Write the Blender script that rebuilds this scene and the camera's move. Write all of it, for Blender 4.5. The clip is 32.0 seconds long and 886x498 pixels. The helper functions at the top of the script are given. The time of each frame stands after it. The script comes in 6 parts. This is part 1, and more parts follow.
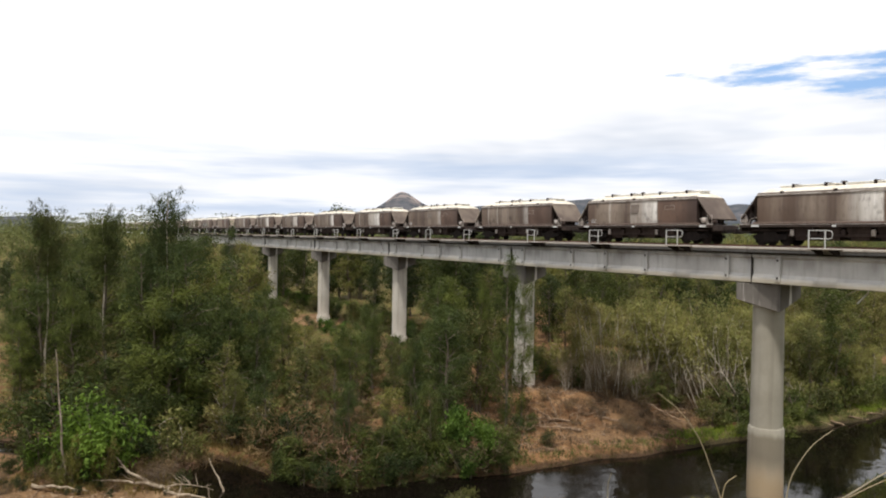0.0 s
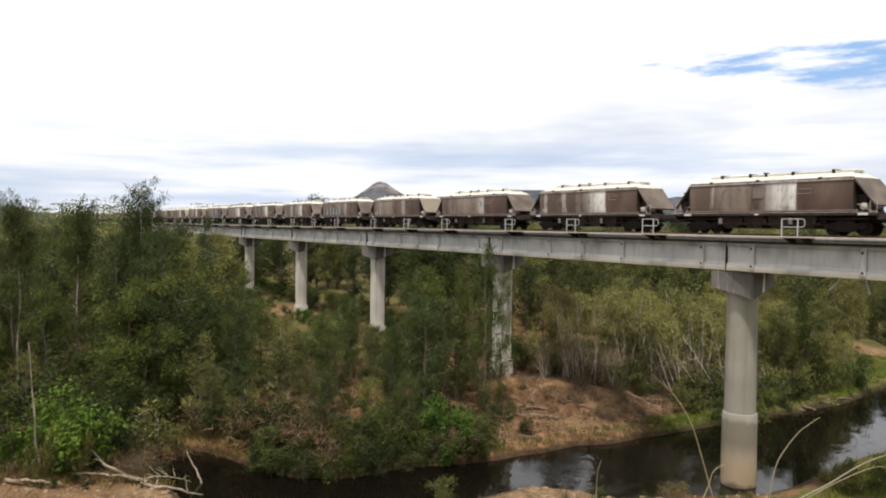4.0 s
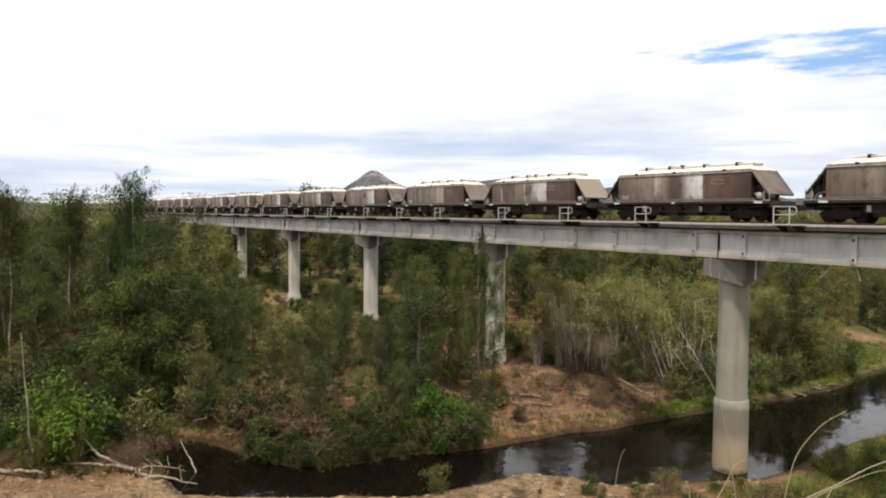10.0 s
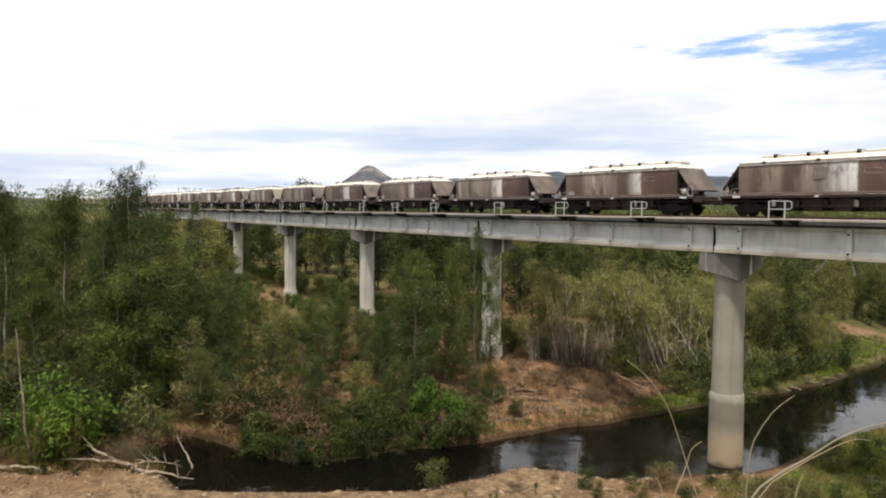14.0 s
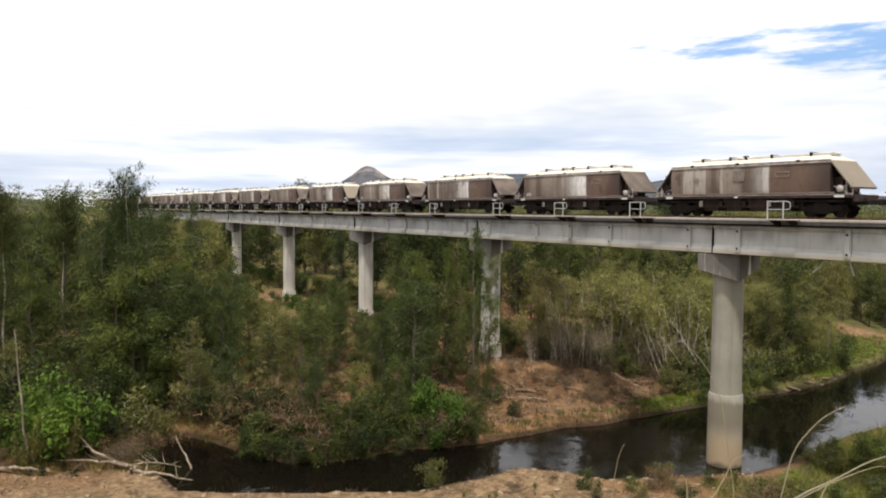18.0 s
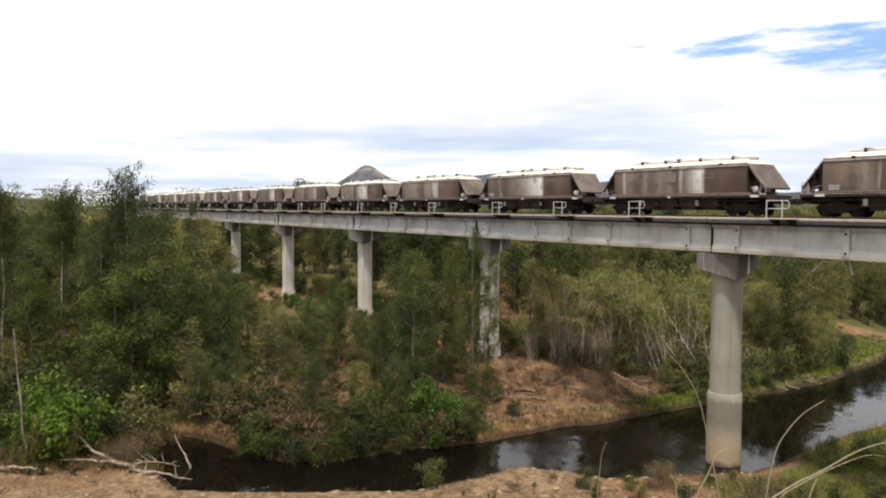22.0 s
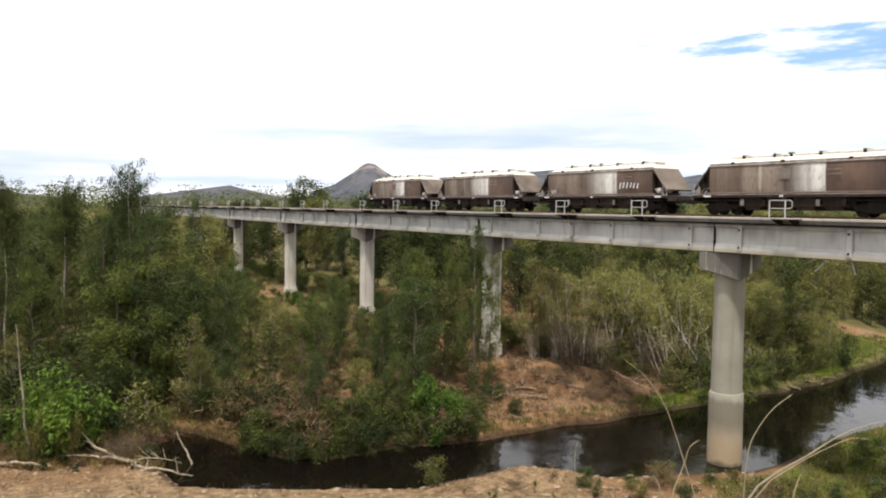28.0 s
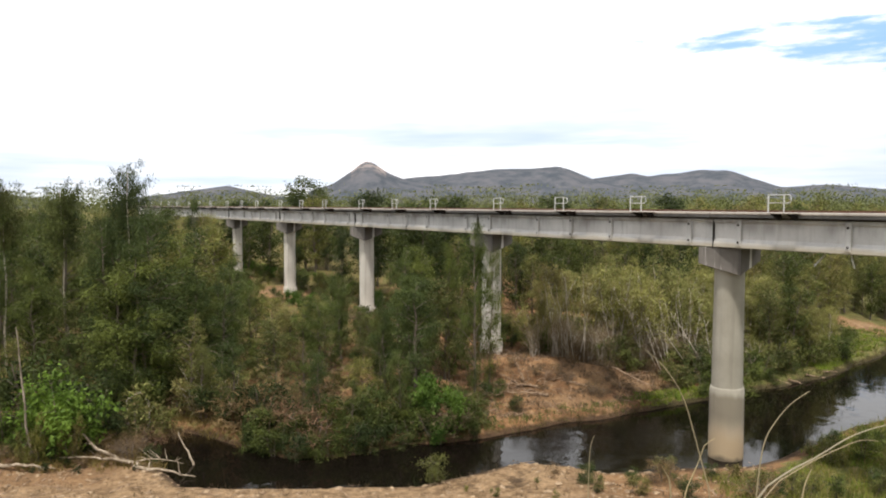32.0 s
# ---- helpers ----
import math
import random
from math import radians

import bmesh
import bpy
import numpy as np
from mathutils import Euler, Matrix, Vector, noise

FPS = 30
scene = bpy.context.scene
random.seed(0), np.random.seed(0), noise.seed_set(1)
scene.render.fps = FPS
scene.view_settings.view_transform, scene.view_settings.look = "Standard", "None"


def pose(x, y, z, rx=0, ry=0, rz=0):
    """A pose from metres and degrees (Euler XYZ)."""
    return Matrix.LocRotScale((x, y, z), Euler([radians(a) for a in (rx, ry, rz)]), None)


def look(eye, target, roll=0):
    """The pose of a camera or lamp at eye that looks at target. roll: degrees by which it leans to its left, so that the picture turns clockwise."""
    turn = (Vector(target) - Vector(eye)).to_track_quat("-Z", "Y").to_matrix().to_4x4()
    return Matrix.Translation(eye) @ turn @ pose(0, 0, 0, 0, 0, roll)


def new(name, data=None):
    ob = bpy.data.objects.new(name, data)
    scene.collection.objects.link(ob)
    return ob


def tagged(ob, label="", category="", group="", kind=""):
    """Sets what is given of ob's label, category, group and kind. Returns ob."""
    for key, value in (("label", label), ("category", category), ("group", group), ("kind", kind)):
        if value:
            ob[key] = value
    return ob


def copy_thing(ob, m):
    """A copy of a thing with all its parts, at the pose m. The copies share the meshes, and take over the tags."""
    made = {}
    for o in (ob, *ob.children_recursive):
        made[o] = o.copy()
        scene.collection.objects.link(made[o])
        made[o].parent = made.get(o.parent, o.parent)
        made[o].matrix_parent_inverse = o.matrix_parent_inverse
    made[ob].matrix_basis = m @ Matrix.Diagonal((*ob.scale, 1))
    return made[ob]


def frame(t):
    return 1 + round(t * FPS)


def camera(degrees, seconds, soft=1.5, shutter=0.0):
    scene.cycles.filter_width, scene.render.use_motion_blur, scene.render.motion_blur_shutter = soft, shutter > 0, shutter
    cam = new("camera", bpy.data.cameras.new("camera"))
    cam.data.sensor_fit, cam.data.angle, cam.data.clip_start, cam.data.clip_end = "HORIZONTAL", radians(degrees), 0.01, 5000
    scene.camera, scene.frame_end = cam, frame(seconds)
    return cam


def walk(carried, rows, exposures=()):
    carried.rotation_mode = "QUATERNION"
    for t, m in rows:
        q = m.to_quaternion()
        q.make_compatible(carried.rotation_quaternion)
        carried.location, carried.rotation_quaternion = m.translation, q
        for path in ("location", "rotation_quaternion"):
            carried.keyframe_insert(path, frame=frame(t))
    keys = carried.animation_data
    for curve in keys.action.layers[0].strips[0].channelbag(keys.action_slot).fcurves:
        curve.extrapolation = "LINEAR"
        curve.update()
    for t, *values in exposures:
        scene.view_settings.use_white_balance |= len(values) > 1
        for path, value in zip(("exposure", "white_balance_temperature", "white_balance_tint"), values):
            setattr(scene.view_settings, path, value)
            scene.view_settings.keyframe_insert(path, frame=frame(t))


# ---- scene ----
EXPOSURE = 0.5
# the film brightens a little towards its end: seconds, stops
BRIGHTER = ((0.0, -0.15), (6.0, -0.12), (14.0, -0.08), (25.0, 0.02), (27.5, 0.1), (32.0, 0.2))
cam = camera(62.2, 32.0, soft=2.0)
EYE = (0.0, 0.0, 16.8)
# the tripod head: seconds, and the turn in degrees about x, y and z
PATH = (
    (0.0, 88.898, -0.799, -30.369), (0.5, 88.766, -0.712, -30.560), (1.0, 88.691, -0.764, -30.692),
    (1.5, 88.753, -0.767, -30.898), (2.0, 88.665, -0.807, -31.198), (2.5, 88.469, -0.853, -31.560),
    (3.0, 88.324, -0.777, -31.773), (3.5, 88.214, -0.688, -32.007), (5.5, 87.768, -0.635, -32.111),
    (6.0, 87.696, -0.645, -32.158), (6.5, 87.629, -0.507, -32.233), (7.0, 87.546, -0.528, -32.302),
    (7.5, 87.491, -0.563, -32.391), (8.0, 87.516, -0.687, -32.431), (8.5, 87.521, -0.641, -32.519),
    (9.0, 87.441, -0.420, -32.553), (9.5, 87.318, -0.353, -32.586), (10.0, 87.226, -0.444, -32.631),
    (10.5, 87.153, -0.503, -32.678), (11.0, 87.062, -0.532, -32.749), (11.5, 86.961, -0.441, -32.796),
    (12.0, 86.904, -0.535, -32.810), (12.5, 86.835, -0.654, -32.857), (13.0, 86.890, -0.494, -32.880),
    (13.5, 86.856, -0.454, -32.896), (14.0, 86.839, -0.366, -32.938), (14.5, 86.832, -0.455, -32.977),
    (16.5, 86.967, -0.613, -33.016), (17.0, 86.968, -0.280, -33.000), (17.5, 86.937, -0.298, -33.007),
    (18.0, 86.880, -0.330, -33.031), (18.5, 86.841, -0.399, -33.081), (19.0, 86.846, -0.422, -33.095),
    (19.5, 86.846, -0.426, -33.100), (20.0, 86.840, -0.559, -33.085), (20.5, 86.855, -0.620, -33.055),
    (21.0, 86.856, -0.470, -33.055), (21.5, 86.823, -0.327, -33.096), (22.0, 86.820, -0.316, -33.097),
    (22.5, 86.820, -0.467, -33.095), (23.0, 86.837, -0.550, -33.077), (23.5, 86.842, -0.567, -33.052),
    (24.0, 86.784, -0.618, -32.998), (24.5, 86.645, -0.578, -32.993), (25.0, 86.558, -0.436, -32.999),
    (25.5, 86.494, -0.297, -33.013), (27.5, 86.592, -0.714, -32.933), (28.0, 86.676, -0.604, -32.910),
    (28.5, 86.713, -0.509, -32.893), (29.0, 86.743, -0.342, -32.908), (29.5, 86.701, -0.091, -32.980),
    (30.0, 86.706, -0.074, -32.979), (30.5, 86.692, -0.071, -32.976), (31.0, 86.635, -0.157, -32.965),
    (31.5, 86.599, 0.013, -32.987), (32.0, 86.522, 0.000, -32.993),
)
walk(cam, [(t, pose(*EYE, rx, ry, rz)) for t, rx, ry, rz in PATH], exposures=[(t, EXPOSURE + d) for t, d in BRIGHTER])


# ---- world: bright broken cloud, one soft sun ----
SUN_ELEVATION, SUN_TURN = 68.0, 225.0


def make_world():
    world = bpy.data.worlds.new("sky")
    scene.world = world
    world.use_nodes = True
    nt = world.node_tree
    nt.nodes.clear()

    def node(kind, **props):
        n = nt.nodes.new(kind)
        for key, value in props.items():
            n.inputs[key].default_value = value
        return n

    def math_node(op, a, b=None, c=None):
        n = nt.nodes.new("ShaderNodeMath")
        n.operation = op
        for i, v in enumerate((a, b, c)):
            if v is None:
                continue
            if isinstance(v, (int, float)):
                n.inputs[i].default_value = v
            else:
                nt.links.new(v, n.inputs[i])
        return n.outputs[0]

    def smooth(v, lo, hi):
        n = nt.nodes.new("ShaderNodeMapRange")
        n.interpolation_type = "SMOOTHSTEP"
        n.inputs[1].default_value, n.inputs[2].default_value = lo, hi
        nt.links.new(v, n.inputs[0])
        return n.outputs[0]

    coord = nt.nodes.new("ShaderNodeTexCoord")
    sep = nt.nodes.new("ShaderNodeSeparateXYZ")
    nt.links.new(coord.outputs["Generated"], sep.inputs[0])
    x, y, z = sep.outputs
    azimuth = math_node("MULTIPLY", math_node("ARCTAN2", x, y), 57.2958)
    elevation = math_node("MULTIPLY", math_node("ARCSINE", z), 57.2958)

    def cloud_noise(sx, sy, scale, detail, seed):
        comb = nt.nodes.new("ShaderNodeCombineXYZ")
        nt.links.new(math_node("MULTIPLY", azimuth, sx), comb.inputs[0])
        nt.links.new(math_node("MULTIPLY", elevation, sy), comb.inputs[1])
        comb.inputs[2].default_value = seed
        n = node("ShaderNodeTexNoise", Scale=scale, Detail=detail, Roughness=0.6)
        nt.links.new(comb.outputs[0], n.inputs["Vector"])
        return n.outputs["Fac"]

    sky = nt.nodes.new("ShaderNodeTexSky")
    sky.sky_type = "NISHITA"
    sky.sun_disc = False
    sky.sun_elevation, sky.sun_rotation = radians(SUN_ELEVATION), radians(SUN_TURN)
    # thin blue bands low over the hills
    low = math_node("MULTIPLY", smooth(elevation, 0.0, 2.0), math_node("SUBTRACT", 1.0, smooth(elevation, 4.5, 9.0)))
    bands = math_node("MULTIPLY", smooth(cloud_noise(0.045, 0.5, 1.0, 4.0, 3.3), 0.38, 0.72), low)
    # a rift of open sky
    da = math_node("DIVIDE", math_node("SUBTRACT", azimuth, 66.0), 18.5)
    de = math_node("DIVIDE", math_node("SUBTRACT", elevation, math_node("MULTIPLY_ADD", azimuth, -0.095, 16.6)), math_node("MULTIPLY_ADD", azimuth, 0.075, -3.0))
    inside = math_node("SUBTRACT", 1.0, math_node("ADD", math_node("MULTIPLY", da, da), math_node("MULTIPLY", de, de)))
    wisps = math_node("SUBTRACT", cloud_noise(0.2, 1.1, 1.0, 6.0, 7.1), 0.5)
    rift = smooth(math_node("MULTIPLY_ADD", wisps, 6.0, inside), -0.35, 1.15)
    high = math_node("MULTIPLY", smooth(cloud_noise(0.02, 0.05, 1.0, 4.0, 1.7), 0.52, 0.7), smooth(elevation, 26.0, 45.0))
    blue = math_node("MAXIMUM", math_node("MULTIPLY", rift, 0.85), math_node("MULTIPLY", high, 0.6))
    grey = math_node("MULTIPLY", smooth(cloud_noise(0.06, 0.3, 1.0, 3.0, 9.4), 0.35, 0.75), math_node("SUBTRACT", 1.0, smooth(math_node("MULTIPLY_ADD", azimuth, -0.14, elevation), 1.5, 4.5)))

    cloud = nt.nodes.new("ShaderNodeMix")
    cloud.data_type = "RGBA"
    cloud.inputs["A"].default_value, cloud.inputs["B"].default_value = (CLOUD * 1.0, CLOUD * 1.0, CLOUD * 1.02, 1), (CLOUD * 0.66, CLOUD * 0.71, CLOUD * 0.8, 1)
    nt.links.new(grey, cloud.inputs["Factor"])
    mix = nt.nodes.new("ShaderNodeMix")
    mix.data_type = "RGBA"
    nt.links.new(blue, mix.inputs["Factor"])
    haze = nt.nodes.new("ShaderNodeMix")
    haze.data_type = "RGBA"
    haze.inputs["B"].default_value = (CLOUD * 0.45, CLOUD * 0.57, CLOUD * 0.77, 1)
    nt.links.new(math_node("MULTIPLY", bands, 0.75), haze.inputs["Factor"])
    nt.links.new(cloud.outputs["Result"], haze.inputs["A"])
    nt.links.new(haze.outputs["Result"], mix.inputs["A"])
    clear = nt.nodes.new("ShaderNodeMix")
    clear.data_type = "RGBA"
    clear.inputs["Factor"].default_value = 0.75
    clear.inputs["B"].default_value = (CLOUD * 0.2, CLOUD * 0.45, CLOUD * 0.88, 1)
    nt.links.new(sky.outputs[0], clear.inputs["A"])
    nt.links.new(clear.outputs["Result"], mix.inputs["B"])
    back = node("ShaderNodeBackground", Strength=0.1)
    nt.links.new(mix.outputs["Result"], back.inputs["Color"])
    out = nt.nodes.new("ShaderNodeOutputWorld")
    nt.links.new(back.outputs[0], out.inputs[0])


CLOUD = 8.5
make_world()
sun = new("sun", bpy.data.lights.new("sun", "SUN"))
sun.data.energy, sun.data.angle, sun.data.color = 3.4, radians(5), (1.0, 0.96, 0.9)
_az = radians(SUN_TURN)
_el = radians(SUN_ELEVATION)
sun.matrix_world = look((math.sin(_az) * math.cos(_el) * 300, math.cos(_az) * math.cos(_el) * 300, math.sin(_el) * 300), (0, 0, 0))


# ---- materials ----
class Mat:
    """A node material under construction."""

    def __init__(self, name, rough=0.7, metal=0.0, spec=0.4):
        self.mat = bpy.data.materials.new(name)
        self.mat.use_nodes = True
        self.nt = self.mat.node_tree
        self.bsdf = self.nt.nodes["Principled BSDF"]
        self.bsdf.inputs["Roughness"].default_value = rough
        self.bsdf.inputs["Metallic"].default_value = metal
        self.bsdf.inputs["Specular IOR Level"].default_value = spec
        self.coord = self.nt.nodes.new("ShaderNodeTexCoord")

    def link(self, a, b):
        self.nt.links.new(a, b)

    def noise(self, scale, detail=4.0, stretch=(1, 1, 1), rough=0.55, space="Object", dist=0.0):
        mp = self.nt.nodes.new("ShaderNodeMapping")
        mp.inputs["Scale"].default_value = stretch
        self.link(self.coord.outputs[space], mp.inputs[0])
        n = self.nt.nodes.new("ShaderNodeTexNoise")
        n.inputs["Scale"].default_value, n.inputs["Detail"].default_value = scale, detail
        n.inputs["Roughness"].default_value, n.inputs["Distortion"].default_value = rough, dist
        self.link(mp.outputs[0], n.inputs["Vector"])
        return n.outputs["Fac"]

    def offset_noise(self, scale, stretch, amount, detail=4.0):
        """Noise that differs from object to object."""
        info = self.nt.nodes.new("ShaderNodeObjectInfo")
        comb = self.nt.nodes.new("ShaderNodeCombineXYZ")
        self.link(self.calc("MULTIPLY", info.outputs["Random"], amount), comb.inputs[0])
        self.link(self.calc("MULTIPLY", info.outputs["Random"], amount * 1.7), comb.inputs[1])
        mp = self.nt.nodes.new("ShaderNodeMapping")
        mp.inputs["Scale"].default_value = stretch
        self.link(self.coord.outputs["Object"], mp.inputs[0])
        add = self.nt.nodes.new("ShaderNodeVectorMath")
        self.link(mp.outputs[0], add.inputs[0])
        self.link(comb.outputs[0], add.inputs[1])
        n = self.nt.nodes.new("ShaderNodeTexNoise")
        n.inputs["Scale"].default_value, n.inputs["Detail"].default_value = scale, detail
        self.link(add.outputs[0], n.inputs["Vector"])
        return n.outputs["Fac"]

    def calc(self, op, a, b=None, c=None):
        n = self.nt.nodes.new("ShaderNodeMath")
        n.operation = op
        for i, v in enumerate((a, b, c)):
            if v is None:
                continue
            if isinstance(v, (int, float)):
                n.inputs[i].default_value = v
            else:
                self.link(v, n.inputs[i])
        return n.outputs[0]

    def step(self, v, lo, hi):
        n = self.nt.nodes.new("ShaderNodeMapRange")
        n.interpolation_type = "SMOOTHSTEP"
        n.inputs[1].default_value, n.inputs[2].default_value = lo, hi
        self.link(v, n.inputs[0])
        return n.outputs[0]

    def axis(self, i, space="Object"):
        s = self.nt.nodes.new("ShaderNodeSeparateXYZ")
        self.link(self.coord.outputs[space], s.inputs[0])
        return s.outputs[i]

    def mix(self, fac, a, b):
        n = self.nt.nodes.new("ShaderNodeMix")
        n.data_type = "RGBA"
        for v, key in ((fac, "Factor"), (a, "A"), (b, "B")):
            if isinstance(v, tuple):
                n.inputs[key].default_value = (*v, 1)
            elif isinstance(v, (int, float)):
                n.inputs[key].default_value = v
            else:
                self.link(v, n.inputs[key])
        return n.outputs["Result"]

    def attribute(self, name):
        n = self.nt.nodes.new("ShaderNodeAttribute")
        n.attribute_name = name
        return n.outputs["Fac"]

    def color(self, c):
        if isinstance(c, tuple):
            self.bsdf.inputs["Base Color"].default_value = (*c, 1)
        else:
            self.link(c, self.bsdf.inputs["Base Color"])

    def bump(self, height, strength=0.3, distance=0.02):
        n = self.nt.nodes.new("ShaderNodeBump")
        n.inputs["Strength"].default_value, n.inputs["Distance"].default_value = strength, distance
        self.link(height, n.inputs["Height"])
        self.link(n.outputs[0], self.bsdf.inputs["Normal"])


def concrete(name, light, dark, stain, tide=False, deposit=None, streaks=0.55):
    m = Mat(name, 0.85, spec=0.25)
    big = m.noise(0.35, 4)
    fine = m.noise(6.0, 6)
    streak = m.noise(1.0, 5, (2.2, 2.2, 0.12))
    c = m.mix(m.step(big, 0.3, 0.7), light, dark)
    c = m.mix(m.calc("MULTIPLY", m.step(streak, 0.5, 0.72), streaks), c, stain)
    c = m.mix(m.calc("MULTIPLY", fine, 0.22), c, (0.12, 0.115, 0.105))
    if tide:
        z = m.axis(2)
        wob = m.calc("MULTIPLY_ADD", m.noise(0.7, 3, (1, 1, 0.2)), 1.2, z)
        # silt: brown below the collar, then cream towards the water; green-grey weeping above it
        c = m.mix(m.calc("MULTIPLY", m.calc("MULTIPLY", m.step(wob, 5.1, 4.6), m.step(wob, 1.8, 3.6)), 0.8), c, (0.125, 0.104, 0.074))
        c = m.mix(m.calc("MULTIPLY", m.step(wob, 3.6, 1.6), 0.75), c, (0.3, 0.212, 0.118))
        weep = m.step(m.noise(0.5, 4, (1.6, 1.6, 0.14)), 0.5, 0.68)
        c = m.mix(m.calc("MULTIPLY", weep, m.calc("MULTIPLY", m.step(z, 4.5, 6.0), 0.3)), c, (0.2, 0.185, 0.135))
        c = m.mix(m.calc("MULTIPLY", m.step(m.noise(0.8, 4, (2.2, 2.2, 0.1)), 0.58, 0.74), 0.2), c, (0.5, 0.46, 0.4))
        c = m.mix(m.calc("MULTIPLY", m.step(wob, 0.95, 0.6), 0.8), c, (0.06, 0.05, 0.035))
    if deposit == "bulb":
        # lime and tan dust settled on the splayed lower flange, darker streaks towards the upper one
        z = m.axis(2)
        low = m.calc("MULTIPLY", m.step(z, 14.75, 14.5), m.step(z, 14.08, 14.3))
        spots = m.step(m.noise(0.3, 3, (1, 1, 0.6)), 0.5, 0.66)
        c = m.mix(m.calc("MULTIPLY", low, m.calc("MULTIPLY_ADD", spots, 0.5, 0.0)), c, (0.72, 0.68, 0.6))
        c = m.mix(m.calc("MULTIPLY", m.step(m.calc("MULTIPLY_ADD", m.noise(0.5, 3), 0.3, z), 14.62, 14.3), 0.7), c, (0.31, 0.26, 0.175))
        web_streaks = m.step(m.noise(1.0, 5, (1, 0.7, 0.12)), 0.45, 0.68)
        c = m.mix(m.calc("MULTIPLY", m.calc("MULTIPLY", web_streaks, m.step(z, 14.6, 15.5)), 0.6), c, (0.17, 0.155, 0.14))
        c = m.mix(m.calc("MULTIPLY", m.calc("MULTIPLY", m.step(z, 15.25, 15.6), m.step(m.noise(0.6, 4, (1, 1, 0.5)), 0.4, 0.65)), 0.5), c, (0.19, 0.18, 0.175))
    if deposit == "streak":
        runs = m.noise(1.3, 4, (1.6, 1.6, 0.06))
        c = m.mix(m.calc("MULTIPLY", m.step(runs, 0.56, 0.63), 0.85), c, (0.68, 0.65, 0.61))
    m.color(c)
    m.bump(fine, 0.25, 0.01)
    return m.mat


def paint(name, base, grime, rough=0.55, amount=0.6, scale=1.5, spec=0.35):
    m = Mat(name, rough, spec=spec)
    n = m.noise(scale, 6)
    s = m.noise(1.5, 5, (3, 3, 0.25))
    c = m.mix(m.calc("MULTIPLY", m.step(n, 0.35, 0.75), amount), base, grime)
    c = m.mix(m.calc("MULTIPLY", m.step(s, 0.5, 0.75), amount), c, grime)
    m.color(c)
    m.bump(m.noise(9, 4), 0.15, 0.01)
    return m.mat


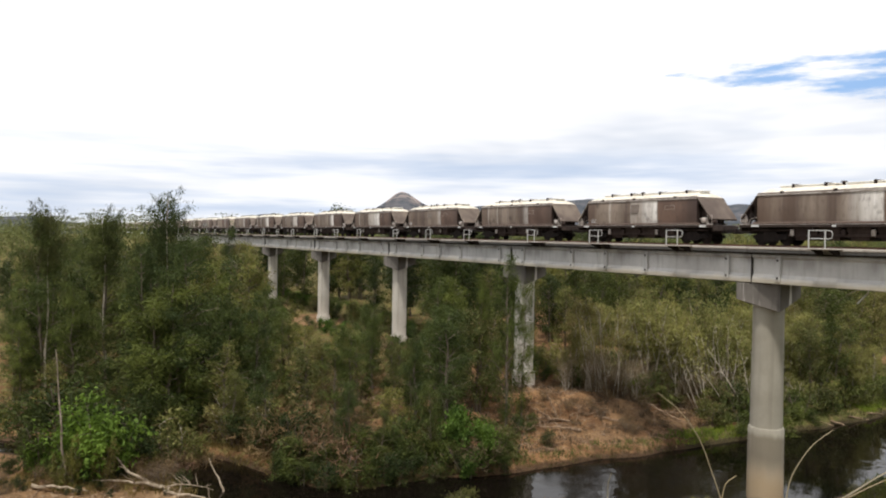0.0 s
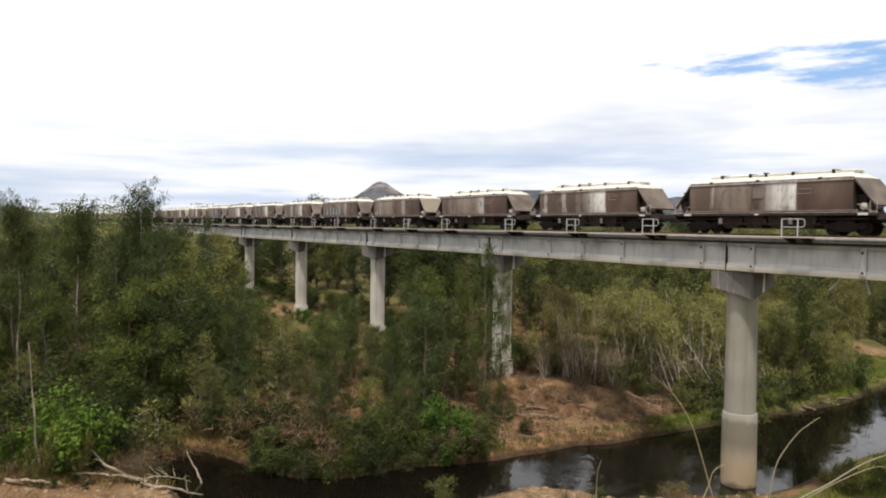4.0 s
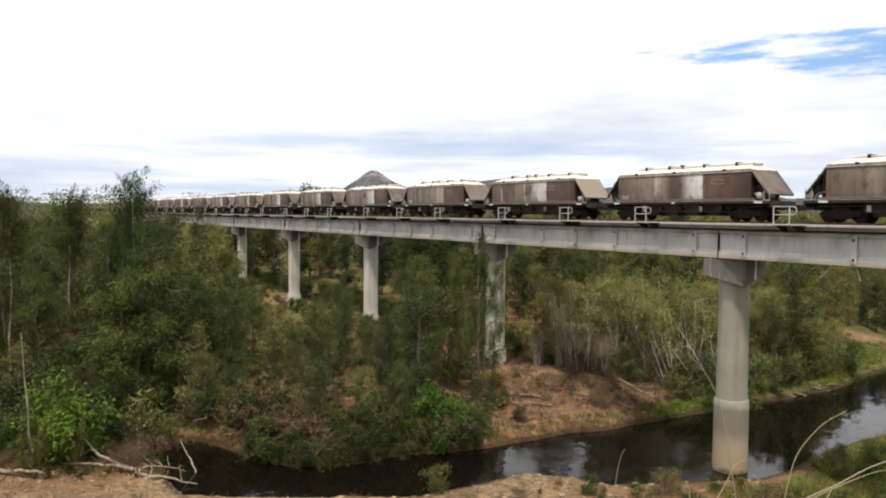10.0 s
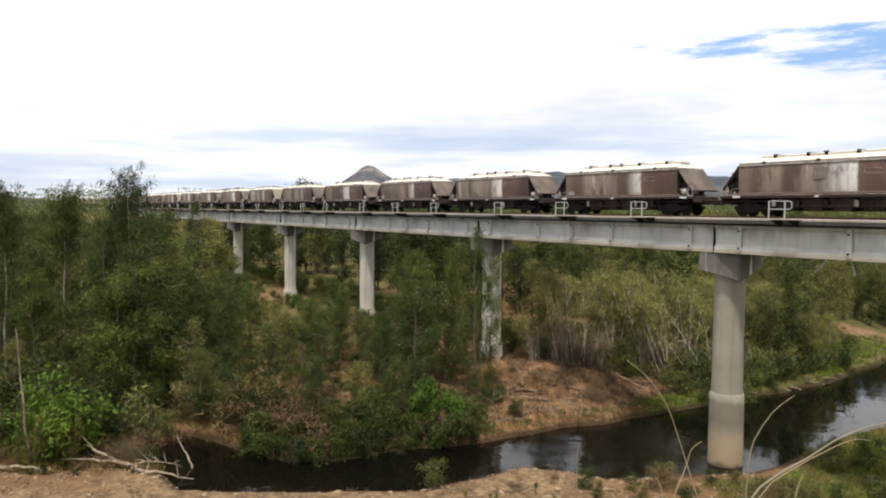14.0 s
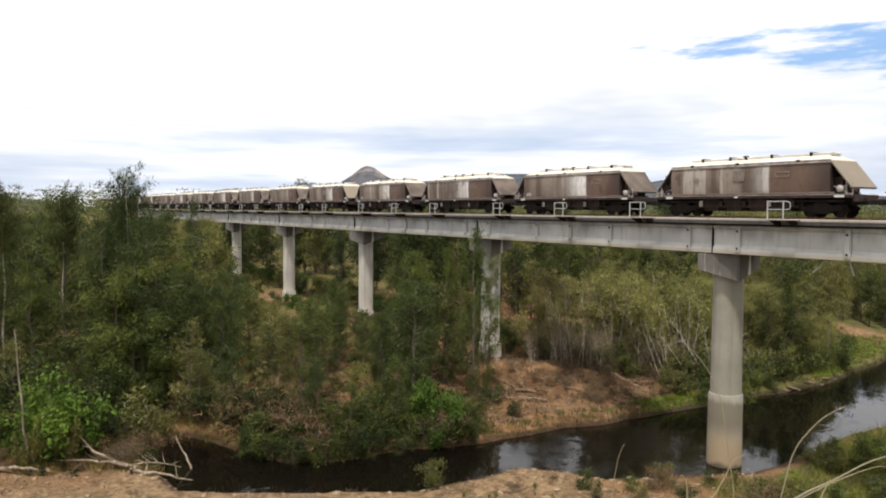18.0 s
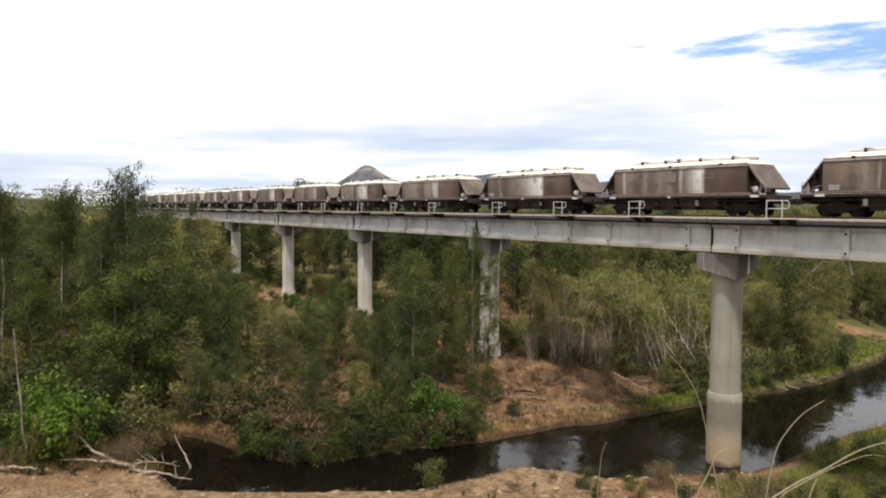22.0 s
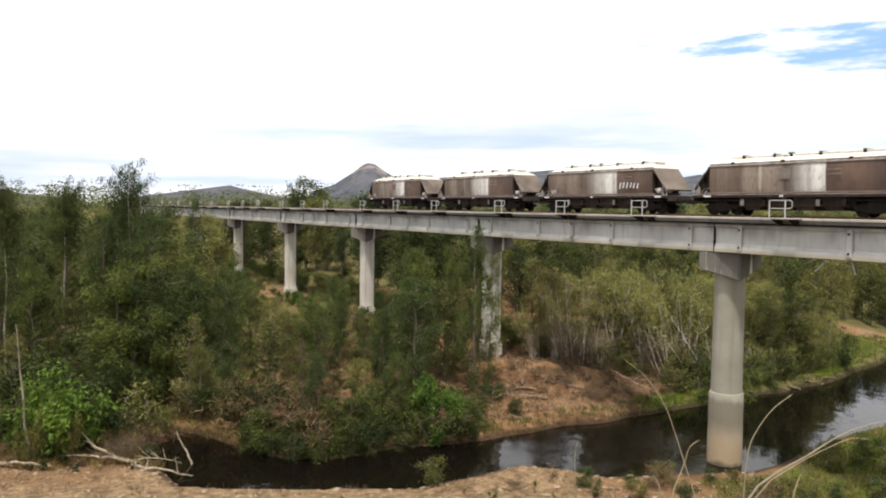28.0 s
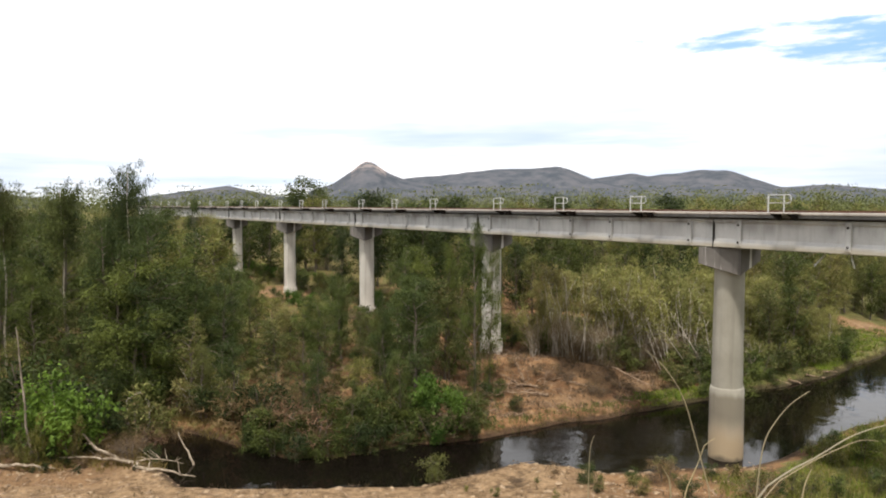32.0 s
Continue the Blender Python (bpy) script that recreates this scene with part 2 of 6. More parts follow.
def wagon_side():
    """Brown grime over pale grey paint; product dust has washed the middle of each side, with one sharp edge."""
    m = Mat("weathered_wagon_paint", 0.55, spec=0.3)
    y = m.axis(1)
    z = m.axis(2)
    info = m.nt.nodes.new("ShaderNodeObjectInfo")
    rnd = info.outputs["Random"]
    other = m.calc("FRACT", m.calc("MULTIPLY", rnd, 7.31))
    streak = m.offset_noise(1.0, (1.0, 0.62, 0.07), 31.0, 3)
    narrow = m.offset_noise(1.0, (1.0, 2.4, 0.09), 53.0, 3)
    patch = m.offset_noise(0.5, (1.0, 1.0, 0.6), 17.0, 5)
    fine = m.noise(5.0, 6, (1, 1, 0.4))
    # the near third is bare brown, blackened towards the end; beyond the edge lies dust
    along = m.calc("MULTIPLY_ADD", m.calc("SUBTRACT", narrow, 0.5), 0.3, m.calc("MULTIPLY_ADD", rnd, -0.6, m.calc("ADD", y, 2.4)))
    brown = m.mix(m.step(patch, 0.35, 0.65), (0.085, 0.052, 0.040), (0.155, 0.098, 0.072))
    brown = m.mix(m.calc("MULTIPLY", m.step(along, -1.6, -3.6), 0.7), brown, (0.05, 0.034, 0.03))
    dusty = m.mix(m.step(streak, 0.36, 0.64), (0.098, 0.067, 0.052), (0.265, 0.212, 0.17))
    dusty = m.mix(m.calc("MULTIPLY", m.step(along, 4.5, 7.6), 0.65), dusty, (0.14, 0.095, 0.07))
    c = m.mix(m.step(along, -0.2, 0.12), brown, dusty)
    # some wagons are washed nearly white beside the edge, others hardly at all
    reach = m.calc("MULTIPLY_ADD", other, 2.6, 0.9)
    white = m.calc("MULTIPLY", m.step(along, -0.06, 0.1), m.calc("SUBTRACT", 1.0, m.step(m.calc("DIVIDE", along, reach), 0.15, 1.0)))
    white = m.calc("MULTIPLY", white, m.calc("MULTIPLY_ADD", m.step(narrow, 0.36, 0.58), 0.4, 0.6))
    white = m.calc("MULTIPLY", white, m.calc("MULTIPLY_ADD", m.step(other, 0.08, 0.4), 0.55, 0.4))
    c = m.mix(white, c, (0.76, 0.73, 0.69))
    bars_ = m.calc("MULTIPLY", m.step(m.offset_noise(0.7, (1.0, 1.3, 0.05), 91.0, 2), 0.6, 0.65), 0.55)
    c = m.mix(m.calc("MULTIPLY", bars_, m.step(along, -0.3, 0.3)), c, (0.52, 0.47, 0.42))
    blot = m.offset_noise(1.1, (1.0, 1.0, 0.8), 47.0, 7)
    c = m.mix(m.calc("MULTIPLY", m.step(blot, 0.42, 0.3), 0.55), c, (0.055, 0.036, 0.03))
    c = m.mix(m.calc("MULTIPLY", m.step(fine, 0.48, 0.74), 0.4), c, (0.075, 0.053, 0.044))
    runs = m.offset_noise(1.0, (1.0, 5.0, 0.12), 61.0, 4)
    c = m.mix(m.calc("MULTIPLY", m.step(runs, 0.58, 0.72), 0.2), c, (0.05, 0.036, 0.031))
    # grime creeping up from the sill and down from the gutter
    low = m.calc("MULTIPLY", m.step(m.calc("MULTIPLY_ADD", blot, 0.5, z), 1.95, 1.55), 0.4)
    c = m.mix(low, c, (0.085, 0.06, 0.05))
    c = m.mix(m.calc("MULTIPLY", m.step(m.calc("MULTIPLY_ADD", narrow, 0.5, z), 3.2, 3.42), 0.5), c, (0.1, 0.07, 0.055))
    m.color(c)
    m.bump(m.noise(1.6, 3), 0.2, 0.04)
    return m.mat


def end_sheet():
    """Brown-grey end sheets; some wagons have theirs bleached by dust."""
    m = Mat("wagon_end_sheet", 0.65, spec=0.3)
    info = m.nt.nodes.new("ShaderNodeObjectInfo")
    n = m.offset_noise(0.8, (1, 1, 1), 23.0, 5)
    c = m.mix(m.step(n, 0.35, 0.7), (0.078, 0.057, 0.046), (0.145, 0.113, 0.088))
    m.color(m.mix(m.calc("MULTIPLY", m.step(info.outputs["Random"], 0.7, 0.9), 0.8), c, (0.25, 0.205, 0.15)))
    return m.mat


def leaf(name, dark, light, dry=None, thin=0.25, vary=1.0):
    m = Mat(name, 0.6, spec=0.12)
    geo = m.nt.nodes.new("ShaderNodeNewGeometry")
    info = m.nt.nodes.new("ShaderNodeObjectInfo")
    clump = m.noise(0.8, 2)
    isl = geo.outputs["Random Per Island"]
    f = m.calc("ADD", m.calc("MULTIPLY", isl, 0.4), m.calc("MULTIPLY", m.step(clump, 0.34, 0.66), 0.6))
    c = m.mix(f, dark, light)
    # plants of one kind differ: some yellower, a few brown and thin
    rnd = info.outputs["Random"]
    yellow = (light[0] * 1.35, light[1] * 1.2, light[2] * 0.9)
    brown = (light[0] * 1.15, light[1] * 0.82, light[2] * 1.1)
    c = m.mix(m.calc("MULTIPLY", m.step(rnd, 0.45, 1.0), m.calc("MULTIPLY_ADD", m.step(clump, 0.35, 0.65), 0.35 * vary, 0.15 * vary)), c, yellow)
    c = m.mix(m.calc("MULTIPLY", m.step(rnd, 0.14, 0.05), 0.4 * vary), c, brown)
    deep = (dark[0] * 0.9, dark[1] * 1.05, dark[2] * 1.6)
    c = m.mix(m.calc("MULTIPLY", m.calc("MULTIPLY", m.step(rnd, 0.14, 0.2), m.step(rnd, 0.48, 0.34)), 0.42 * vary), c, deep)
    if dry:
        c = m.mix(m.step(isl, 0.86, 0.9), c, dry)
    m.color(c)
    tr = m.nt.nodes.new("ShaderNodeBsdfTranslucent")
    m.link(c, tr.inputs[0])
    mx = m.nt.nodes.new("ShaderNodeMixShader")
    mx.inputs[0].default_value = thin
    m.link(m.bsdf.outputs[0], mx.inputs[1])
    m.link(tr.outputs[0], mx.inputs[2])
    m.link(mx.outputs[0], m.nt.nodes["Material Output"].inputs[0])
    return m.mat


def bark(name, light, dark):
    m = Mat(name, 0.9, spec=0.15)
    n = m.noise(4.0, 5, (1, 1, 0.3))
    m.color(m.mix(m.step(n, 0.3, 0.7), light, dark))
    m.bump(n, 0.5, 0.03)
    return m.mat


def ground_material():
    m = Mat("bush_ground", 0.95, spec=0.1)
    sand = m.attribute("sand")
    grass = m.attribute("grass")
    big = m.noise(0.22, 5)
    mid = m.noise(1.3, 6)
    fine = m.noise(9.0, 6)
    soil = m.mix(m.step(big, 0.35, 0.65), (0.105, 0.052, 0.024), (0.215, 0.115, 0.052))
    soil = m.mix(m.calc("MULTIPLY", m.step(mid, 0.48, 0.62), 0.85), soil, (0.31, 0.182, 0.092))
    soil = m.mix(m.calc("MULTIPLY", m.step(m.noise(2.6, 6, rough=0.7), 0.52, 0.68), 0.75), soil, (0.06, 0.04, 0.024))
    sandy = m.mix(m.step(m.calc("ADD", m.calc("MULTIPLY", mid, 0.6), m.calc("MULTIPLY", m.noise(3.2, 5), 0.4)), 0.38, 0.62), (0.30, 0.2, 0.112), (0.14, 0.088, 0.047))
    green = m.mix(m.step(mid, 0.3, 0.7), (0.06, 0.075, 0.018), (0.15, 0.125, 0.045))
    c = m.mix(sand, soil, sandy)
    gf = m.step(m.calc("MULTIPLY_ADD", m.calc("SUBTRACT", mid, 0.5), 1.4, grass), 0.35, 0.65)
    c = m.mix(gf, c, green)
    c = m.mix(m.calc("MULTIPLY", m.step(fine, 0.45, 0.75), 0.5), c, (0.09, 0.065, 0.04))
    # big dark patches of litter; undercut bank shade and damp soil painted along the waterline
    c = m.mix(m.calc("MULTIPLY", m.step(m.noise(0.55, 5, rough=0.65), 0.52, 0.66), m.calc("MULTIPLY_ADD", sand, -0.5, 0.6)), c, (0.075, 0.05, 0.03))
    at_water = m.calc("MULTIPLY_ADD", m.calc("SUBTRACT", m.noise(1.6, 4), 0.5), -0.5, m.axis(2))
    c = m.mix(m.calc("MULTIPLY", m.step(at_water, 0.42, 0.14), 0.8), c, (0.035, 0.024, 0.016))
    m.color(c)
    m.bump(m.calc("ADD", fine, m.calc("MULTIPLY", m.calc("ADD", mid, m.noise(3.4, 5)), 1.6)), 0.9, 0.16)
    return m.mat


def water_material():
    m = Mat("dark_creek_water", 0.03, spec=0.5)
    m.bsdf.inputs["IOR"].default_value = 1.33
    n = m.noise(0.12, 3)
    m.color(m.mix(n, (0.0025, 0.002, 0.0016), (0.005, 0.0035, 0.0025)))
    # calm and wind-ruffled stretches
    off = m.nt.nodes.new("ShaderNodeVectorMath")
    off.operation = "DISTANCE"
    off.inputs[1].default_value = (36.0, 35.5, 0.0)
    m.link(m.coord.outputs["Object"], off.inputs[0])
    breeze = m.step(off.outputs["Value"], 13.0, 4.0)
    ruffle = m.step(m.calc("MULTIPLY_ADD", breeze, 0.25, m.noise(0.085, 3)), 0.45, 0.68)
    m.link(m.calc("MULTIPLY_ADD", m.calc("MULTIPLY", breeze, m.step(m.noise(0.35, 3, (1, 1, 1)), 0.35, 0.6)), 0.15, 0.03), m.bsdf.inputs["Roughness"])
    swell = m.noise(0.55, 2, dist=0.4)
    m.bump(m.calc("MULTIPLY", m.calc("ADD", swell, m.calc("MULTIPLY", m.noise(2.4, 2), 0.05)), m.calc("MULTIPLY_ADD", ruffle, 0.034, 0.012)), 1.0, 1.0)
    return m.mat


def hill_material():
    m = Mat("hazed_forest_hill", 1.0, spec=0.0)
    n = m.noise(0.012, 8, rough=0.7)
    # distance haze is put into the colour: the forest turned blue-grey
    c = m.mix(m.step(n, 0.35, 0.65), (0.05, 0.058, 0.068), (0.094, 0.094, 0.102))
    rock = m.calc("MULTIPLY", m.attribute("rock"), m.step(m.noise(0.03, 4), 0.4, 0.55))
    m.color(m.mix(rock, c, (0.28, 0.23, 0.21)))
    return m.mat


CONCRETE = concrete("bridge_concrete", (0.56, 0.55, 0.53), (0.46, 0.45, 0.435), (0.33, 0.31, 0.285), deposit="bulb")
PIER = concrete("pier_concrete", (0.345, 0.32, 0.262), (0.26, 0.238, 0.19), (0.19, 0.17, 0.135), tide=True, streaks=0.4)
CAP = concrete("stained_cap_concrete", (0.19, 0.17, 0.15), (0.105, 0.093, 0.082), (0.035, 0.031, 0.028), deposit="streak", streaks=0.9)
DRY_PIER = concrete("dry_pier_concrete", (0.62, 0.585, 0.52), (0.52, 0.485, 0.42), (0.25, 0.22, 0.18), streaks=0.4)
# slab edge, a darker grey than the kerb above it
DARK_SLAB = concrete("dark_slab_edge", (0.2, 0.19, 0.18), (0.12, 0.115, 0.11), (0.06, 0.056, 0.053))
DECK_EDGE = concrete("deck_edge_concrete", (0.47, 0.42, 0.37), (0.36, 0.32, 0.28), (0.22, 0.19, 0.165))
DARK_STEEL = paint("dark_steel", (0.013, 0.0105, 0.0095), (0.032, 0.023, 0.02), 0.85, spec=0.12)
PALE_STEEL = paint("galvanised_rail", (0.46, 0.455, 0.44), (0.3, 0.27, 0.24), 0.45, 0.5)
RUST = paint("rusty_rail_steel", (0.13, 0.06, 0.035), (0.075, 0.04, 0.028), 0.7)
TIMBER = paint("grey_timber", (0.2, 0.17, 0.14), (0.1, 0.08, 0.065), 0.9)
BALLAST = paint("ballast", (0.2, 0.17, 0.14), (0.1, 0.085, 0.07), 0.95, 0.8, 12)
WAGON = wagon_side()
ROOF = paint("white_wagon_roof", (0.6, 0.57, 0.49), (0.36, 0.29, 0.21), 0.5, 0.6, 0.9)
LID = paint("white_hatch_paint", (0.78, 0.75, 0.68), (0.55, 0.49, 0.39), 0.5, 0.5, 0.9)
SLOPE = end_sheet()
# grimy frame steel, also the painted shade below the end sheets
GRIME_SHADE = paint("wagon_frame_grime_and_shade", (0.026, 0.018, 0.016), (0.06, 0.043, 0.036), 0.85, 0.7, spec=0.12)
SILL = paint("wagon_sill", (0.03, 0.022, 0.019), (0.075, 0.055, 0.047), 0.8, 0.6, 2.5, spec=0.15)
LEDGE = paint("dusty_brown_ledge", (0.16, 0.115, 0.095), (0.075, 0.052, 0.044), 0.7, 0.6, 2.0, spec=0.2)
PALE = paint("pale_dusty_metal", (0.4, 0.36, 0.33), (0.16, 0.125, 0.1), 0.6, 0.8, 3)
PLAQUE = paint("dull_red_panel", (0.13, 0.062, 0.05), (0.2, 0.13, 0.11), 0.6, 0.8, 3)
FADED = paint("faded_panel", (0.2, 0.165, 0.14), (0.11, 0.083, 0.07), 0.6, 0.7, 3)
STICK = bark("dead_brown_sticks", (0.28, 0.2, 0.135), (0.13, 0.085, 0.055))
WHITE_PAINT = paint("chalky_white_paint", (0.62, 0.62, 0.62), (0.4, 0.38, 0.36), 0.7)
BLUE_PAINT = paint("faded_blue_paint", (0.12, 0.2, 0.3), (0.2, 0.2, 0.2), 0.7)
SILVER = paint("dull_silver_paint", (0.34, 0.34, 0.33), (0.16, 0.15, 0.14), 0.6, 0.7, 2.5)
OCHRE = paint("ochre_paint", (0.42, 0.31, 0.15), (0.3, 0.22, 0.13), 0.7)
BLACK_PAINT = paint("black_paint", (0.02, 0.02, 0.022), (0.05, 0.045, 0.04), 0.6)
SHEOAK = leaf("sheoak_foliage", (0.023, 0.034, 0.010), (0.122, 0.151, 0.038), thin=0.3)
OLIVE = leaf("paperbark_foliage", (0.046, 0.054, 0.015), (0.196, 0.200, 0.056), (0.2, 0.15, 0.07), thin=0.3)
BROAD = leaf("glossy_broad_leaves", (0.026, 0.052, 0.010), (0.12, 0.195, 0.034), thin=0.35, vary=0.3)
LIMELEAF = leaf("lime_broad_leaves", (0.04, 0.075, 0.012), (0.165, 0.255, 0.038), thin=0.4, vary=0.2)
PAPERLEAF = leaf("paperbark_tree_foliage", (0.085, 0.09, 0.023), (0.32, 0.315, 0.108), (0.22, 0.17, 0.08), thin=0.4, vary=0.5)
DEEP = leaf("deep_green_foliage", (0.014, 0.022, 0.007), (0.076, 0.096, 0.025), thin=0.3)
DRY = leaf("dry_weeds", (0.085, 0.056, 0.03), (0.21, 0.145, 0.075))
STRAW = leaf("straw_grass", (0.26, 0.205, 0.115), (0.37, 0.31, 0.195), thin=0.2)
TWIG = leaf("grey_brown_twigs", (0.15, 0.11, 0.065), (0.33, 0.265, 0.17), vary=0.2)
GRASS = leaf("green_grass", (0.06, 0.076, 0.015), (0.19, 0.19, 0.045), (0.28, 0.21, 0.1))
BARK_GREY = bark("grey_bark", (0.17, 0.14, 0.11), (0.075, 0.058, 0.044))
BARK_PALE = bark("pale_paper_bark", (0.52, 0.46, 0.38), (0.22, 0.185, 0.14))
DRIFT = bark("bleached_driftwood", (0.33, 0.27, 0.2), (0.17, 0.13, 0.09))
GREYTRUNK = bark("grey_dead_trunk", (0.25, 0.21, 0.165), (0.11, 0.088, 0.065))
GROUND = ground_material()
WATER = water_material()
HILL = hill_material()


# ---- mesh helpers ----
def mesh_of(name, verts, faces, material, smooth=False):
    """A mesh from arrays of points and of faces (all with as many corners, or a list)."""
    me = bpy.data.meshes.new(name)
    if isinstance(faces, np.ndarray):
        verts = np.asarray(verts, dtype=np.float32)
        n, k = faces.shape
        me.vertices.add(len(verts))
        me.vertices.foreach_set("co", verts.ravel())
        me.loops.add(n * k)
        me.loops.foreach_set("vertex_index", faces.astype(np.int32).ravel())
        me.polygons.add(n)
        me.polygons.foreach_set("loop_start", np.arange(0, n * k, k, dtype=np.int32))
        me.update(calc_edges=True)
    else:
        me.from_pydata([tuple(v) for v in verts], [], [tuple(f) for f in faces])
        me.update()
    me.materials.append(material)
    if smooth:
        me.polygons.foreach_set("use_smooth", np.ones(len(me.polygons), dtype=bool))
    return me


def child(name, me, parent, m=None, label=""):
    ob = new(name, me)
    ob.parent = parent
    if m is not None:
        ob.matrix_basis = m
    return tagged(ob, label)


def empty(name, m, label, category, group="", kind=""):
    ob = new(name)
    ob.empty_display_size = 0.3
    ob.matrix_basis = m
    return tagged(ob, label, category, group, kind)


class Build:
    """Collects boxes, prisms and tubes into one mesh."""

    def __init__(self):
        self.v, self.f = [], []

    def add(self, verts, faces):
        o = len(self.v)
        self.v += [tuple(p) for p in verts]
        self.f += [tuple(o + i for i in f) for f in faces]
        return self

    def box(self, x0, x1, y0, y1, z0, z1, bev=0.0):
        """A box with its twelve edges chamfered."""
        b = min(bev, abs(x1 - x0) / 3, abs(y1 - y0) / 3, abs(z1 - z0) / 3)
        if b <= 0:
            v = [(x, y, z) for x in (x0, x1) for y in (y0, y1) for z in (z0, z1)]
            return self.add(v, [(0, 1, 3, 2), (4, 6, 7, 5), (0, 4, 5, 1), (2, 3, 7, 6), (0, 2, 6, 4), (1, 5, 7, 3)])
        bm = bmesh.new()
        bmesh.ops.create_cube(bm, size=1)
        for p in bm.verts:
            p.co = Vector(((x0 + x1) / 2 + p.co.x * (x1 - x0), (y0 + y1) / 2 + p.co.y * (y1 - y0), (z0 + z1) / 2 + p.co.z * (z1 - z0)))
        bmesh.ops.bevel(bm, geom=bm.edges[:], offset=b, segments=1, affect="EDGES")
        return self.take(bm)

    def take(self, bm):
        bm.verts.index_update()
        self.add([v.co[:] for v in bm.verts], [[v.index for v in f.verts] for f in bm.faces])
        bm.free()
        return self

    def prism(self, outline, y0, y1):
        """An outline in x and z, drawn along y."""
        n = len(outline)
        v = [(x, y0, z) for x, z in outline] + [(x, y1, z) for x, z in outline]
        f = [tuple(range(n))[::-1], tuple(range(n, 2 * n))]
        f += [(i, (i + 1) % n, n + (i + 1) % n, n + i) for i in range(n)]
        return self.add(v, f)

    def tube(self, points, radii, sides=6, cap=True):
        pts = [Vector(p) for p in points]
        rad = radii if isinstance(radii, (list, tuple)) else [radii] * len(pts)
        v, f = [], []
        ref = None
        for i, p in enumerate(pts):
            d = (pts[min(i + 1, len(pts) - 1)] - pts[max(i - 1, 0)]).normalized()
            if ref is None:
                ref = d.orthogonal().normalized()
            ref = (ref - d * ref.dot(d)).normalized()
            s = d.cross(ref)
            for k in range(sides):
                a = 2 * math.pi * k / sides
                v.append(p + (ref * math.cos(a) + s * math.sin(a)) * rad[i])
        for i in range(len(pts) - 1):
            for k in range(sides):
                a, b = i * sides + k, i * sides + (k + 1) % sides
                f.append((a, b, b + sides, a + sides))
        if cap:
            f += [tuple(range(sides))[::-1], tuple(range(len(v) - sides, len(v)))]
        return self.add(v, f)

    def mesh(self, name, material, smooth=False):
        me = mesh_of(name, self.v, self.f, material)
        if smooth:
            me.polygons.foreach_set("use_smooth", np.ones(len(me.polygons), dtype=bool))
            me.set_sharp_from_angle(angle=radians(40))
        return me


def part(name, build, material, parent, label="", smooth=False, m=None):
    return child(name, build.mesh(name, material, smooth), parent, m, label)


# ---- the lie of the land ----
# u runs across the valley to the right of the camera's heading, w away from it
HEADING = radians(32.99)
CU, SU = math.cos(HEADING), math.sin(HEADING)
FAR_U = (-400, -120, -60, -22.7, -18.5, -13.5, -9.7, -6.8, -3.2, 0.6, 4.7, 9.2, 14, 21.7, 27.1, 31.7, 38.2, 48.2, 75, 140, 400)
FAR_W = (90, 70, 60, 54.2, 52.9, 49.6, 47.7, 47.9, 49.9, 51, 52.9, 55.6, 57.5, 61.9, 64.6, 67, 71.4, 80, 110, 190, 500)
NEAR_U = (-400, -120, -60, -24, -21, -16.7, -15.5, -11.3, -1.5, 1.6, 4.9, 7.7, 10.3, 14.9, 19.9, 25, 30.2, 34.4, 60, 140, 400)
NEAR_W = (86, 66, 57, 51.5, 49.2, 44.2, 42.7, 42.2, 42.7, 44.6, 47.0, 46.3, 44.8, 45.7, 46.1, 49.6, 54.0, 56.5, 75, 140, 440)
TRACK_X, RAIL_Z = 42.0, 16.43
FIRST_PIER, SPAN = 30.3, 26.1
BRIDGE_START, BRIDGE_END = FIRST_PIER - 2 * SPAN, FIRST_PIER + 7 * SPAN


def uw(x, y):
    return x * CU - y * SU, x * SU + y * CU


def xy(u, w):
    return u * CU + w * SU, -u * SU + w * CU


def wave(x, y, s):
    """Cheap smooth unevenness, about -1 to 1."""
    return (np.sin(x * 0.9 / s + 1.3 * np.sin(y * 0.7 / s)) + np.sin(y * 1.1 / s + 1.7 * np.sin(x * 0.6 / s + 2.0))) / 2


def smoothstep(v, lo, hi):
    t = np.clip((v - lo) / (hi - lo), 0, 1)
    return t * t * (3 - 2 * t)


